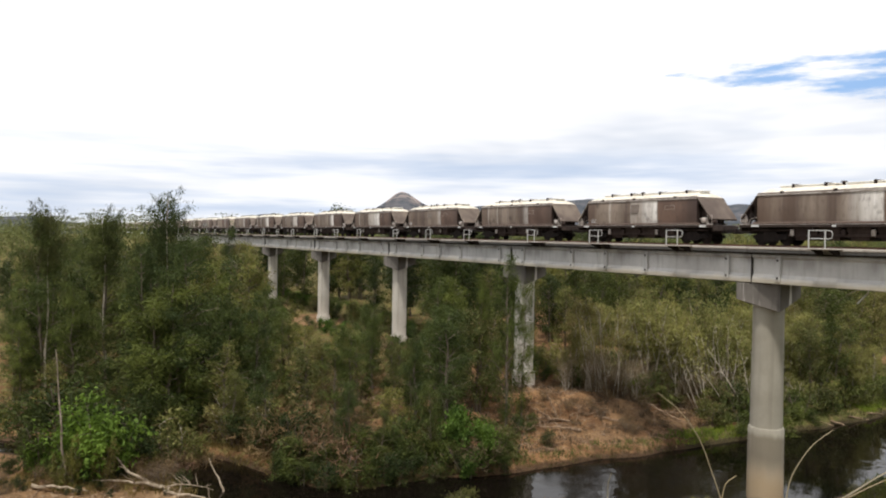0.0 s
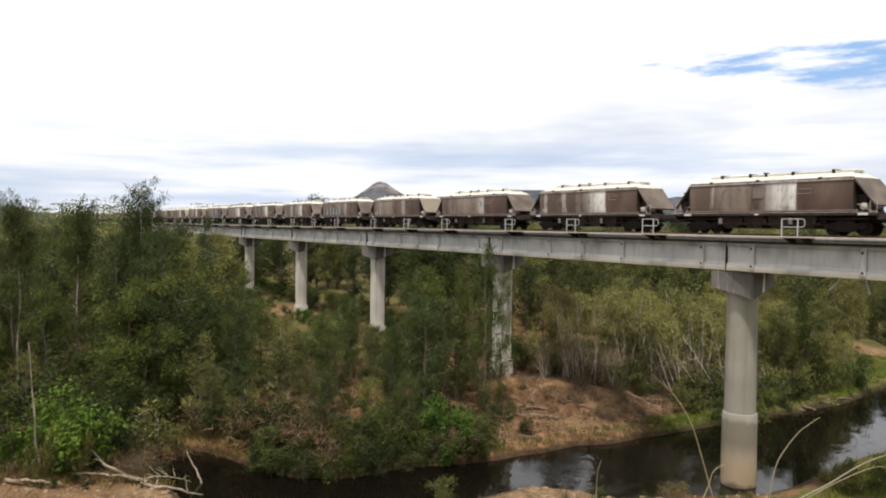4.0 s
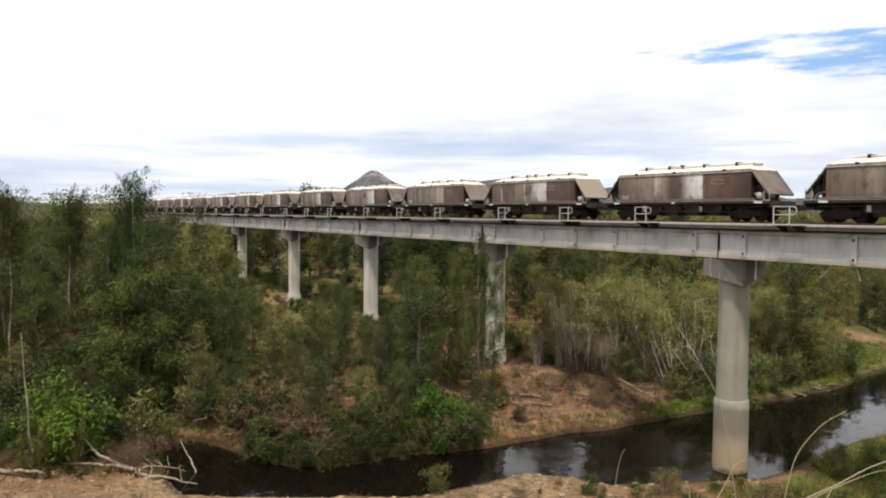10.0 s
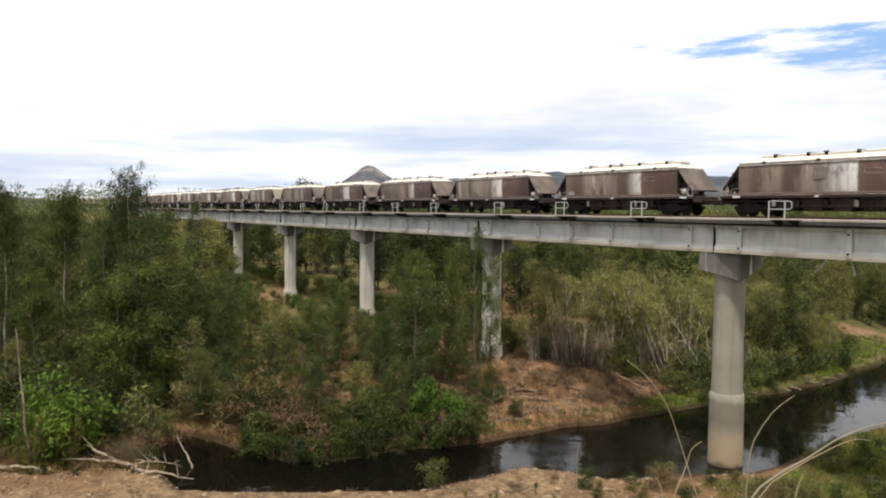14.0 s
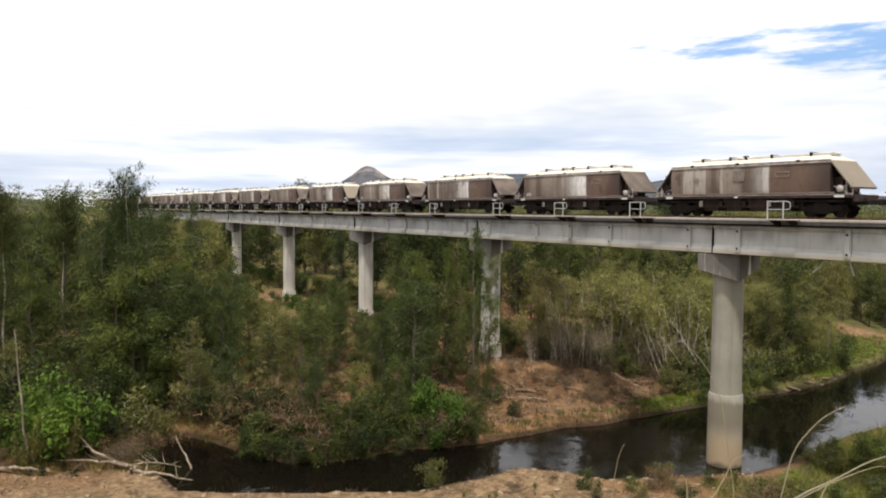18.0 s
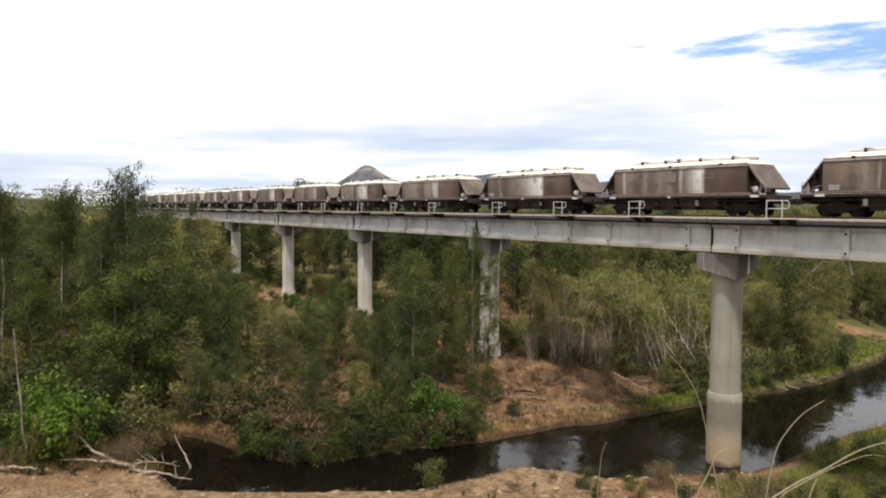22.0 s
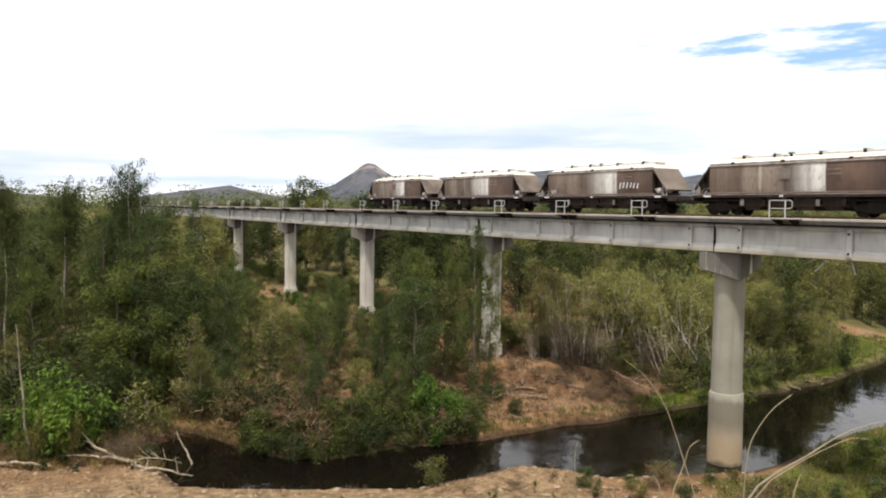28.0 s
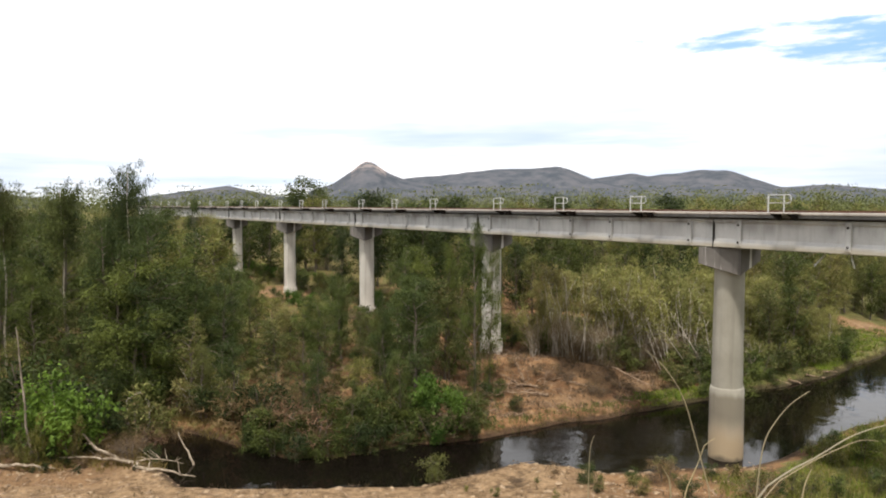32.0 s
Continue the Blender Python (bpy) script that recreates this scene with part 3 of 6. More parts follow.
def height(u, w):
    u, w = np.asarray(u, float), np.asarray(w, float)
    far = w - np.interp(u, FAR_U, FAR_W)
    near = np.interp(u, NEAR_U, NEAR_W) - w
    x, y = xy(u, w)
    # far side: a cut bank, then the flood plain under the trees
    edge = 0.25 * wave(x, y, 0.8) + 0.2 * wave(x, y, 2.3)
    far, near = far + edge, near + edge * 0.7
    h_far = np.clip(far * 0.75, -0.9, 0.55) + 1.6 * smoothstep(far, 1.0, 16.0) + 1.1 * smoothstep(far, 12.0, 45.0)
    h_far += 1.7 * np.exp(-((u - 8.5) / 6.5) ** 2 - ((w - 64.5) / 4.5) ** 2)
    h_far += 0.35 * wave(x, y, 3.1) * smoothstep(far, 1, 8) + (0.16 * wave(x, y, 0.9) + 0.13 * wave(y, x, 0.47)) * smoothstep(far, 0.3, 2)
    # near side: a sand bar, then the slope up to where the camera stands
    h_near = np.clip(near * 0.3, -0.9, 0.45) + (0.14 * wave(x, y, 1.3) + 0.11 * wave(x, y, 0.5)) * smoothstep(near, 0.3, 3)
    slope = np.interp(w, (-40, 0, 4, 8, 12, 20, 30, 38, 44), (15.4, 15.2, 14.6, 12.6, 10.9, 7.3, 3.6, 0.9, 0))
    slope = slope + 0.15 * wave(x, y, 2.0) * smoothstep(w, 44, 30)
    h_near = np.maximum(h_near, np.where(near > 0.5, slope, -9))
    h = np.maximum(h_far, h_near)
    # railway embankments beyond both ends of the bridge
    off = np.abs(x - TRACK_X)
    bank = RAIL_Z - 0.75 - np.maximum(off - 2.6, 0) * 0.62
    bank = np.where((y > BRIDGE_END - 1) | (y < BRIDGE_START + 1), bank, -50)
    return np.maximum(h, bank)


def lie(x, y):
    """The ground's height at a place."""
    return float(height(*uw(x, y)))


def growing(lo, hi, step, reach):
    """Even steps from lo to hi, then wider and wider ones out to reach on both sides."""
    mid = list(np.arange(lo, hi, step))
    out, s, p = [], step, hi
    while p < reach:
        out.append(p)
        s *= 1.2
        p += s
    left, s, p = [], step, lo - step
    while p > -reach:
        left.append(p)
        s *= 1.2
        p -= s
    return np.array(left[::-1] + mid + out)


def grid_mesh(name, us, ws, zs, material):
    nu, nw = len(us), len(ws)
    gu, gw = np.meshgrid(us, ws, indexing="ij")
    x, y = xy(gu, gw)
    v = np.stack([x, y, zs], -1).reshape(-1, 3)
    i = np.arange((nu - 1) * (nw - 1))
    a = i // (nw - 1) * nw + i % (nw - 1)
    f = np.stack([a, a + nw, a + nw + 1, a + 1], 1)
    return mesh_of(name, v, f, material, True)


# open patches of sand on the far flat: across, away, and their reach
SANDY = ((55.0, 93.0, 4.0, 2.4), (42.5, 94.0, 2.8, 1.6))


def ground_sheet():
    us, ws = growing(-34, 56, 0.42, 4300), growing(34, 92, 0.42, 4300)
    gu, gw = np.meshgrid(us, ws, indexing="ij")
    me = grid_mesh("ground", us, ws, height(gu, gw), GROUND)
    far = gw - np.interp(gu, FAR_U, FAR_W)
    near = np.interp(gu, NEAR_U, NEAR_W) - gw
    sand = np.where(near > -1, smoothstep(near, -0.5, 0.6) * (1 - 0.8 * smoothstep(gu, 6, 12)), 0.0)
    sand = np.maximum(sand, 0.75 * np.exp(-((gu - 15) / 4) ** 2 - ((gw - 63.0) / 1.6) ** 2))
    sand = np.maximum(sand, 0.5 * np.exp(-((gu - 10) / 3.6) ** 2 - ((gw - 58.6) / 1.3) ** 2))
    bare = np.zeros_like(gu)
    for u, w, a, b in SANDY:
        bare = np.maximum(bare, np.exp(-((gu - u) / a) ** 2 - ((gw - w) / b) ** 2))
        sand = np.maximum(sand, 0.95 * np.exp(-((gu - u) / a) ** 2 - ((gw - w) / b) ** 2))
    grass = np.where(far > 0, smoothstep(far, 14, 40) * 0.15 + 0.75 * smoothstep(gu, 20, 27) + 0.45 * smoothstep(gu, -4, -10), 0.0)
    grass = grass - 0.8 * np.exp(-((gu - 10) / 10) ** 2 - ((gw - 62) / 6) ** 2)
    grass = np.maximum(grass, np.where((far > -1) & (far < 2.5), 0.75 * smoothstep(gu, 14, 19), 0))
    grass = np.maximum(grass, np.where(near > 0, 0.8 * smoothstep(gu, 12, 20) * smoothstep(near, 0.8, 2.5), 0))
    grass = np.maximum(grass, 0.8 * smoothstep(gw, 34, 28))
    sand = sand * (1 - 0.6 * smoothstep(gu, -18, -22) * smoothstep(gw, 40.5, 42.5))
    grass = grass - 1.2 * bare
    # bare sandy soil round the feet of the dry piers
    gx, gy = xy(gu, gw)
    for k in (2, 3, 4, 5):
        foot = np.exp(-((gx - TRACK_X + 1.5) / 3.2) ** 2 - ((gy - FIRST_PIER - k * SPAN) / 4.5) ** 2)
        sand, grass = np.maximum(sand, 0.9 * foot), grass - foot
    for name, values in (("sand", sand), ("grass", grass)):
        at = me.attributes.new(name, "FLOAT", "POINT")
        at.data.foreach_set("value", np.clip(values, 0, 1).astype(np.float32).ravel())
    tagged(new("ground", me), "sandy brown river flat with grass and earth banks", "ground", kind="structure")


ground_sheet()
_us, _ws = np.linspace(-260, 260, 60), np.linspace(38, 330, 40)
tagged(new("water", grid_mesh("water", _us, _ws, np.zeros((60, 40)), WATER)), "still dark brown creek water mirroring the sky", "water", kind="structure")


def hill(distance, spans, label, rocky=False, lift=0.2):
    """A hill far off: spans holds (bearing in degrees, degrees of elevation) along its crest."""
    deg = np.linspace(spans[0][0], spans[-1][0], 120)
    crest = np.interp(deg, [s[0] for s in spans], [s[1] for s in spans])
    crest = crest + lift
    k = np.ones(3) / 3
    crest = np.convolve(np.pad(crest, 1, mode="edge"), k, "valid")
    depth = np.linspace(-1, 1, 21)
    az = np.radians(deg)[:, None]
    r = distance + depth[None, :] * distance * 0.16
    top = np.tan(np.radians(crest))[:, None] * distance
    shape = np.cos(depth * math.pi / 2)[None, :] ** 1.2
    x, y = np.sin(az) * r, np.cos(az) * r
    z = 4 + top * shape * (1 + 0.10 * wave(x, y, 90) * (1 - shape)) + 0.02 * top * wave(x, y, 30)
    v = np.stack([x, y, z], -1).reshape(-1, 3)
    i = np.arange(119 * 20)
    a = i // 20 * 21 + i % 20
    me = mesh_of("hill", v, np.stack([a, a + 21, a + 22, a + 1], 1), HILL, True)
    at = me.attributes.new("rock", "FLOAT", "POINT")
    rock = (np.clip((shape * np.ones_like(z) - 0.75) * 4, 0, 1) * (top > 0.8 * top.max())).astype(np.float32) if rocky else np.zeros(z.shape, np.float32)
    at.data.foreach_set("value", rock.ravel())
    tagged(new("hill", me), label, "hill", kind="structure")


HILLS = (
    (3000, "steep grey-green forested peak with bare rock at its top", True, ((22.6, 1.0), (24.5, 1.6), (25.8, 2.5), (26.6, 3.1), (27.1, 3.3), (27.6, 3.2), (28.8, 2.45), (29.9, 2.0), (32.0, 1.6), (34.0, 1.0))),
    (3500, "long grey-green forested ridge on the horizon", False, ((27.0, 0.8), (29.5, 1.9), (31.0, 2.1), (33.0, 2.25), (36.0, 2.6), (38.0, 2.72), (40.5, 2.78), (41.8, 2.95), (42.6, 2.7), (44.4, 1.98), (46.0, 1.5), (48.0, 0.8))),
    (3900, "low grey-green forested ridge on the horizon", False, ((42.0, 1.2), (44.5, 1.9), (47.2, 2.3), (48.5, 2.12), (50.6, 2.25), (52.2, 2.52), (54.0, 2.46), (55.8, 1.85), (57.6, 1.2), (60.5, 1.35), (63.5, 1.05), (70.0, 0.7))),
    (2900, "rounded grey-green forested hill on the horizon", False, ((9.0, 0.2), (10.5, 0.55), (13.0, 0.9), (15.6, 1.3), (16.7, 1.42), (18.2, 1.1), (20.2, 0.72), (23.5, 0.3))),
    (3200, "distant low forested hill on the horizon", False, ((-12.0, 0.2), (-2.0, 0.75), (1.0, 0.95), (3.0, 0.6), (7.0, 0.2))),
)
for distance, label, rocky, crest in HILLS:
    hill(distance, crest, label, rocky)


# ---- the railway bridge ----
GIRDER_BOTTOM, GIRDER_TOP, DECK_TOP = 14.05, 15.86, 16.33


def bridge():
    root = empty("rail_bridge", pose(TRACK_X, 0, 0), "long concrete girder railway bridge on tall round piers", "bridge", kind="structure")
    L = SPAN - 0.06
    # an I-shaped girder beside another, with a thin slab across them
    def section(x, sgn):
        pts = ((0.0, 15.86), (0.0, 15.70), (0.14, 15.58), (0.16, 14.62), (0.03, 14.42), (0.0, 14.10), (0.03, 14.05))
        near = [(x + sgn * a, z) for a, z in pts]
        far = [(x + sgn * (0.62 - a), z) for a, z in pts[::-1]]
        return near + far
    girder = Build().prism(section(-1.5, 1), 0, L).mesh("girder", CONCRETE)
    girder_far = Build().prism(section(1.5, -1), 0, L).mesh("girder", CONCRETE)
    slab = Build().box(-1.93, 1.93, 0, L, 15.98, 16.16, 0.02).mesh("deck_slab", DARK_SLAB)
    kerb = Build().box(-2.02, -1.84, -0.01, L + 0.01, 16.165, DECK_TOP, 0.03).mesh("deck_edge", DECK_EDGE)
    rib = Build().box(-1.56, -1.34, -0.17, 0.17, 14.16, 15.8, 0.03).mesh("stiffener", CONCRETE)
    bolt = Build().tube(((-1.53, 0, 0), (-1.60, 0, 0)), 0.075, 6).mesh("bolt", DARK_STEEL)
    fascia = Build().box(-1.72, -1.50, 0, L, 15.87, 15.975, 0.01).mesh("bearing_timber", DARK_STEEL)
    conduit = Build().tube(((-1.82, -0.01, 15.94), (-1.82, L / 2, 15.93), (-1.82, L + 0.01, 15.94)), 0.05, 6).mesh("conduit", DARK_STEEL)
    plate = Build().box(-1.53, -1.30, -0.02, 0.02, 14.06, 15.86).mesh("expansion_joint", DARK_STEEL)
    # refuge: a small platform on brackets with a bent rail
    platform = Build().box(-3.0, -1.95, -0.75, 0.75, 16.24, 16.30, 0.01).mesh("refuge_platform", TIMBER)
    bracket = Build().prism(((-2.95, 16.24), (-1.95, 16.24), (-1.95, 15.86), (-2.1, 15.86)), -0.06, 0.06).mesh("bracket", DARK_STEEL)
    post = Build().box(-0.03, 0.03, -0.03, 0.03, 0, 1.06, 0.006).mesh("post", PALE_STEEL)
    hoop_pts = [(-2.93, -0.7, 17.34), (-2.93, 0.52, 17.34), (-2.93, 0.66, 17.30), (-2.93, 0.70, 17.2), (-2.93, 0.70, 17.02), (-2.93, 0.66, 16.92), (-2.93, 0.52, 16.88), (-2.93, -0.7, 16.88)]
    hoop = Build().tube([(x, -y, z) for x, y, z in hoop_pts], 0.026, 6).mesh("hand_rail", PALE_STEEL)
    k0, k1 = -2, 7
    for k in range(k0, k1):
        s = FIRST_PIER + k * SPAN + 0.03
        at = pose(0, s, 0)
        g = child("girder", girder, root, at)
        child("girder", girder_far, root, at)
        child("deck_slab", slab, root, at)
        child("deck_edge", kerb, root, at)
        child("deck_edge", kerb, root, pose(0, s + L, 0, 0, 0, 180))
        child("bearing_timber", fascia, root, at)
        child("conduit", conduit, root, at)
        child("expansion_joint", plate, root, pose(0, s - 0.03, 0))
        for d in (1.85, 9.0, 13.3, 17.38, 24.2):
            r = child("stiffener", rib, g, pose(0, d, 0))
            if -1 <= k <= 2:
                for z in (14.42, 15.5):
                    child("bolt", bolt, g, pose(0, d, z))
        for d in (5.05, 12.9, 20.95):
            f = child("refuge", platform, root, pose(0, 30.33 + k * 26.45 + d, 0), "small timber refuge platform with a bent pale handrail")
            child("bracket", bracket, f, pose(0, -0.5, 0))
            child("bracket", bracket, f, pose(0, 0.5, 0))
            for y in (-0.28, 0.7):
                child("post", post, f, pose(-2.93, y, 16.3))
            child("hand_rail", hoop, f)
    # piers
    def ring(r, z, sides=28):
        return [(r * math.cos(2 * math.pi * i / sides), r * math.sin(2 * math.pi * i / sides), z) for i in range(sides)]
    def turned(profile, sides=28):
        b = Build()
        v = [p for r, z in profile for p in ring(r, z, sides)]
        f = [(i * sides + k, i * sides + (k + 1) % sides, (i + 1) * sides + (k + 1) % sides, (i + 1) * sides + k) for i in range(len(profile) - 1) for k in range(sides)]
        f += [tuple(range(sides))[::-1], tuple(range(len(v) - sides, len(v)))]
        return b.add(v, f)
    shaft = turned(((0.99, 4.75), (0.965, 8.5), (0.94, 13.0))).mesh("shaft", PIER, True)
    lower = turned(((1.12, -3.0), (1.09, 4.62), (1.04, 4.76), (0.98, 4.77))).mesh("lower_shaft", PIER, True)
    # square shafts with chamfered corners stand on the flats
    def square(r, c, z0, z1):
        ring = ((-r, -r + c), (-r + c, -r), (r - c, -r), (r, -r + c), (r, r - c), (r - c, r), (-r + c, r), (-r, r - c))
        v = [(x, y, z) for z in (z0, z1) for x, y in ring]
        f = [tuple(range(8))[::-1], tuple(range(8, 16))] + [(i, (i + 1) % 8, 8 + (i + 1) % 8, 8 + i) for i in range(8)]
        return Build().add(v, f)
    square_shaft = square(0.7, 0.1, 3.9, 13.0).mesh("shaft", DRY_PIER)
    square_foot = square(0.82, 0.1, -2.0, 4.0).mesh("lower_shaft", DRY_PIER)
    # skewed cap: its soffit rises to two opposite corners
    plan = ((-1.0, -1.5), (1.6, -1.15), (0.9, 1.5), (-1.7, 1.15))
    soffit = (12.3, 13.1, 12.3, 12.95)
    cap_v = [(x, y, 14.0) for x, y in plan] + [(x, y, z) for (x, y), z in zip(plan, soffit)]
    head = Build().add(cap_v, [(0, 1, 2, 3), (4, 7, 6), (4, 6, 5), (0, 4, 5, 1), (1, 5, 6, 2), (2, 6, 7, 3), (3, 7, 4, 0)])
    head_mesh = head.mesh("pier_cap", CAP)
    pad = Build().box(-1.35, -0.85, -0.85, 0.85, 14.0, 14.05).box(0.85, 1.2, -0.85, 0.85, 14.0, 14.05).mesh("bearing_pad", DARK_STEEL)
    for k in range(-1, 7):
        y = FIRST_PIER + k * SPAN
        at_water = k < 1
        p = child("pier", shaft if at_water else square_shaft, root, pose(0, y - 0.22, 0), "tall round concrete pier standing in the creek" if at_water else "tall square concrete pier with a stained cap")
        child("lower_shaft", lower if at_water else square_foot, p)
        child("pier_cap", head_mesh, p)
        child("bearing_pad", pad, p)
    # pale drain pipes hang below the girder
    for y, bend in ((21.7, 0.2), (23.2, -0.6)):
        pipe = Build().tube(((0, 0, 14.06), (0, 0, 13.9), (0, -bend * 0.4, 13.65), (0, -bend, 13.25)), 0.045, 6)
        child("drain_pipe", pipe.mesh("drain_pipe", PALE_STEEL, True), root, pose(-0.95, y, 0))
    # abutments
    for y, a in ((BRIDGE_START, 0), (BRIDGE_END, 180)):
        child("abutment", Build().box(-2.4, 2.4, -1.2, 0.0, 9.0, 16.1, 0.05).mesh("abutment", CONCRETE), root, pose(0, y - (0.02 if a == 0 else -0.02), 0, 0, 0, a))
    # track: sleepers on the deck, two rails
    for x in (-0.57, 0.57):
        rail = Build().prism(((x - 0.055, 16.27), (x - 0.055, 16.29), (x - 0.012, 16.305), (x - 0.012, 16.385), (x - 0.034, 16.395), (x - 0.034, RAIL_Z), (x + 0.034, RAIL_Z), (x + 0.034, 16.395), (x + 0.012, 16.385), (x + 0.012, 16.305), (x + 0.055, 16.29), (x + 0.055, 16.27)), -820, 830)
        child("rail", rail.mesh("rail", RUST), root)
    bed = Build().box(-1.82, 1.82, BRIDGE_START, BRIDGE_END, 16.16, 16.24)
    child("ballast", bed.mesh("ballast", BALLAST), root)
    ties = Build()
    y = -60.0
    while y < 260:
        ties.box(-1.05, 1.05, y - 0.11, y + 0.11, 16.18, 16.272)
        y += 0.68
    tagged(child("sleepers", ties.mesh("sleepers", TIMBER), root), kind="stuff")
    return root


bridge()


# ---- the hopper train ----
PITCH, SPEED, PHASE = 15.8, 22.5, -0.835
WAGONS = 46
# seconds, and how far the train lags behind an even run, in metres
LAG = ((0, 1.7), (1, 1.35), (2, 1.1), (3, 0.75), (6, -0.75), (7, -0.7), (8, -0.85), (9, -1.3), (10, -1.2), (11, -0.35), (12, -0.37), (13, -0.53), (14, -0.7), (17, -0.4), (18, -0.37), (19, -0.45), (20, -0.2), (21, 0.0), (22, -0.02), (23, -0.03), (24, 0.2), (25, 0.35), (27.5, 0.2), (28, 0.5), (28.5, 0.5), (29, 0.75), (29.5, 0.88), (30, 0.95), (31, 1.0), (32, 1.0))


def wagon():
    root = empty("hopper_wagon", pose(TRACK_X, 0, RAIL_Z), "brown covered hopper wagon streaked pale with dust, white roof", "railway wagon", "hopper wagons of the train")
    W, HB, HE = 1.35, 5.5, 6.85
    # hopper body: sides lean out a little to the top chord
    body = Build()
    prof = ((W - 0.05, 1.31), (W + 0.02, 1.85), (W + 0.05, 2.6), (W + 0.02, 3.12), (W + 0.06, 3.13), (W + 0.06, 3.24), (W - 0.08, 3.25))
    body.prism([(x, z) for x, z in prof] + [(-x, z) for x, z in prof[::-1]], -HB, HB)
    part("body", body, WAGON, root, "weathered brown steel side with pale streaks", True)
    part("top_chord", Build().box(-W - 0.075, -W + 0.02, -HB - 0.02, HB + 0.02, 3.10, 3.2, 0.01), PALE, root)
    # roof: hipped cover with hatch line
    roof = Build()
    z0, z1 = 3.25, 3.56
    a = [(-W, -HB, z0), (W, -HB, z0), (W, HB, z0), (-W, HB, z0)]
    b = [(-0.72, -HB + 0.5, z1), (0.72, -HB + 0.5, z1), (0.72, HB - 0.5, z1), (-0.72, HB - 0.5, z1)]
    roof.add(a + b, [(3, 2, 1, 0), (4, 5, 6, 7), (0, 1, 5, 4), (1, 2, 6, 5), (2, 3, 7, 6), (3, 0, 4, 7)])
    part("roof", roof, ROOF, root, "dusty white roof cover")
    part("roof_gutter", Build().box(-W - 0.01, -W + 0.14, -HB + 0.02, HB - 0.02, 3.252, 3.3, 0.01), PALE, root)
    # two long hatches with overhanging lids on the flat of the roof
    for y0, y1 in ((-HB + 0.25, 0.35), (0.75, HB - 0.9)):
        hatch = part("roof_hatch", Build().box(-0.5, 0.5, y0 + 0.2, y1 - 0.1, z1, 3.68, 0.02), LID, root, "long white loading hatch")
        part("hatch_lid", Build().box(-0.53, 0.53, y0 + 0.12, y1, 3.683, 3.73, 0.015), LID, hatch)
    latch = Build().box(-0.62, -0.5, -0.08, 0.08, 3.565, 3.80, 0.02).box(-0.62, 0.5, -0.05, 0.05, 3.742, 3.80, 0.01).mesh("hatch_clamp", GRIME_SHADE)
    for y in (-3.9, -1.4, 1.5, 3.6):
        child("hatch_clamp", latch, root, pose(0, y, 0))
    vent = Build().tube(((0, 0, 3.56), (0, 0, 3.74), (0, 0, 3.76), (0, 0, 3.84)), [0.1, 0.1, 0.2, 0.14], 10).mesh("roof_vent", GRIME_SHADE)
    child("roof_vent", vent, root, pose(-0.3, 0.55, 0))
    clip = Build().box(-W - 0.1, -W + 0.05, -0.10, 0.10, 3.2, 3.34, 0.02).mesh("roof_bracket", GRIME_SHADE)
    for y in (-3.6, 0.4, 3.8):
        child("roof_bracket", clip, root, pose(0, y, 0))
    # end sheets run out and down over the end platforms
    for sgn, turn in ((1, 0), (-1, 180)):
        sheet = Build()
        t = 0.06
        v = [(-W, HB, 3.25), (W, HB, 3.25), (W, HE - 0.12, 1.72), (-W, HE - 0.12, 1.72)]
        v += [(x, y - 0.03, z - t) for x, y, z in v]
        sheet.add(v, [(0, 1, 2, 3), (7, 6, 5, 4), (0, 4, 5, 1), (1, 5, 6, 2), (2, 6, 7, 3), (3, 7, 4, 0)])
        part("end_sheet", sheet, SLOPE, root, "sloping dusty end sheet", m=pose(0, 0, 0, 0, 0, turn))
        # thin dark liner, added to paint the shade on the sheet's underside
        lv = [(x * 0.985, y - 0.045, z - t - 0.005) for x, y, z in v[:4]]
        lv += [(x, y - 0.02, z - 0.03) for x, y, z in lv]
        part("end_sheet_frame", Build().add(lv, [(0, 1, 2, 3), (7, 6, 5, 4), (0, 4, 5, 1), (1, 5, 6, 2), (2, 6, 7, 3), (3, 7, 4, 0)]), GRIME_SHADE, root, m=pose(0, 0, 0, 0, 0, turn))
        # dark plate over the whole body end, coloured as the shade below the sheet
        inner = Build().box(-W + 0.03, W - 0.03, HB + 0.003, HB + 0.04, 1.45, 3.15).box(-0.9, 0.9, HB + 0.04, HB + 0.5, 1.45, 2.3)
        part("end_bulkhead", inner, GRIME_SHADE, root, m=pose(0, 0, 0, 0, 0, turn))
        part("end_platform", Build().box(-W, W, HB, HE - 0.1, 1.16, 1.28, 0.02), GRIME_SHADE, root, m=pose(0, 0, 0, 0, 0, turn))
        part("coupler", Build().box(-0.12, 0.12, HE - 0.15, PITCH / 2 - 0.02, 0.75, 1.0, 0.03).box(-0.2, 0.2, PITCH / 2 - 0.35, PITCH / 2 - 0.03, 0.7, 1.05, 0.05), DARK_STEEL, root, m=pose(0, 0, 0, 0, 0, turn))
        part("buffer_beam", Build().box(-W + 0.1, W - 0.1, HE - 0.12, HE + 0.02, 0.9, 1.29, 0.02), SILL, root, m=pose(0, 0, 0, 0, 0, turn))
    part("air_tank", Build().tube(((-1.38, -6.05, 1.62), (-1.33, -6.05, 1.62), (-0.5, -6.05, 1.62), (-0.45, -6.05, 1.62)), [0.12, 0.2, 0.2, 0.12], 12), PALE, root, "round pale air tank on the end platform", True)
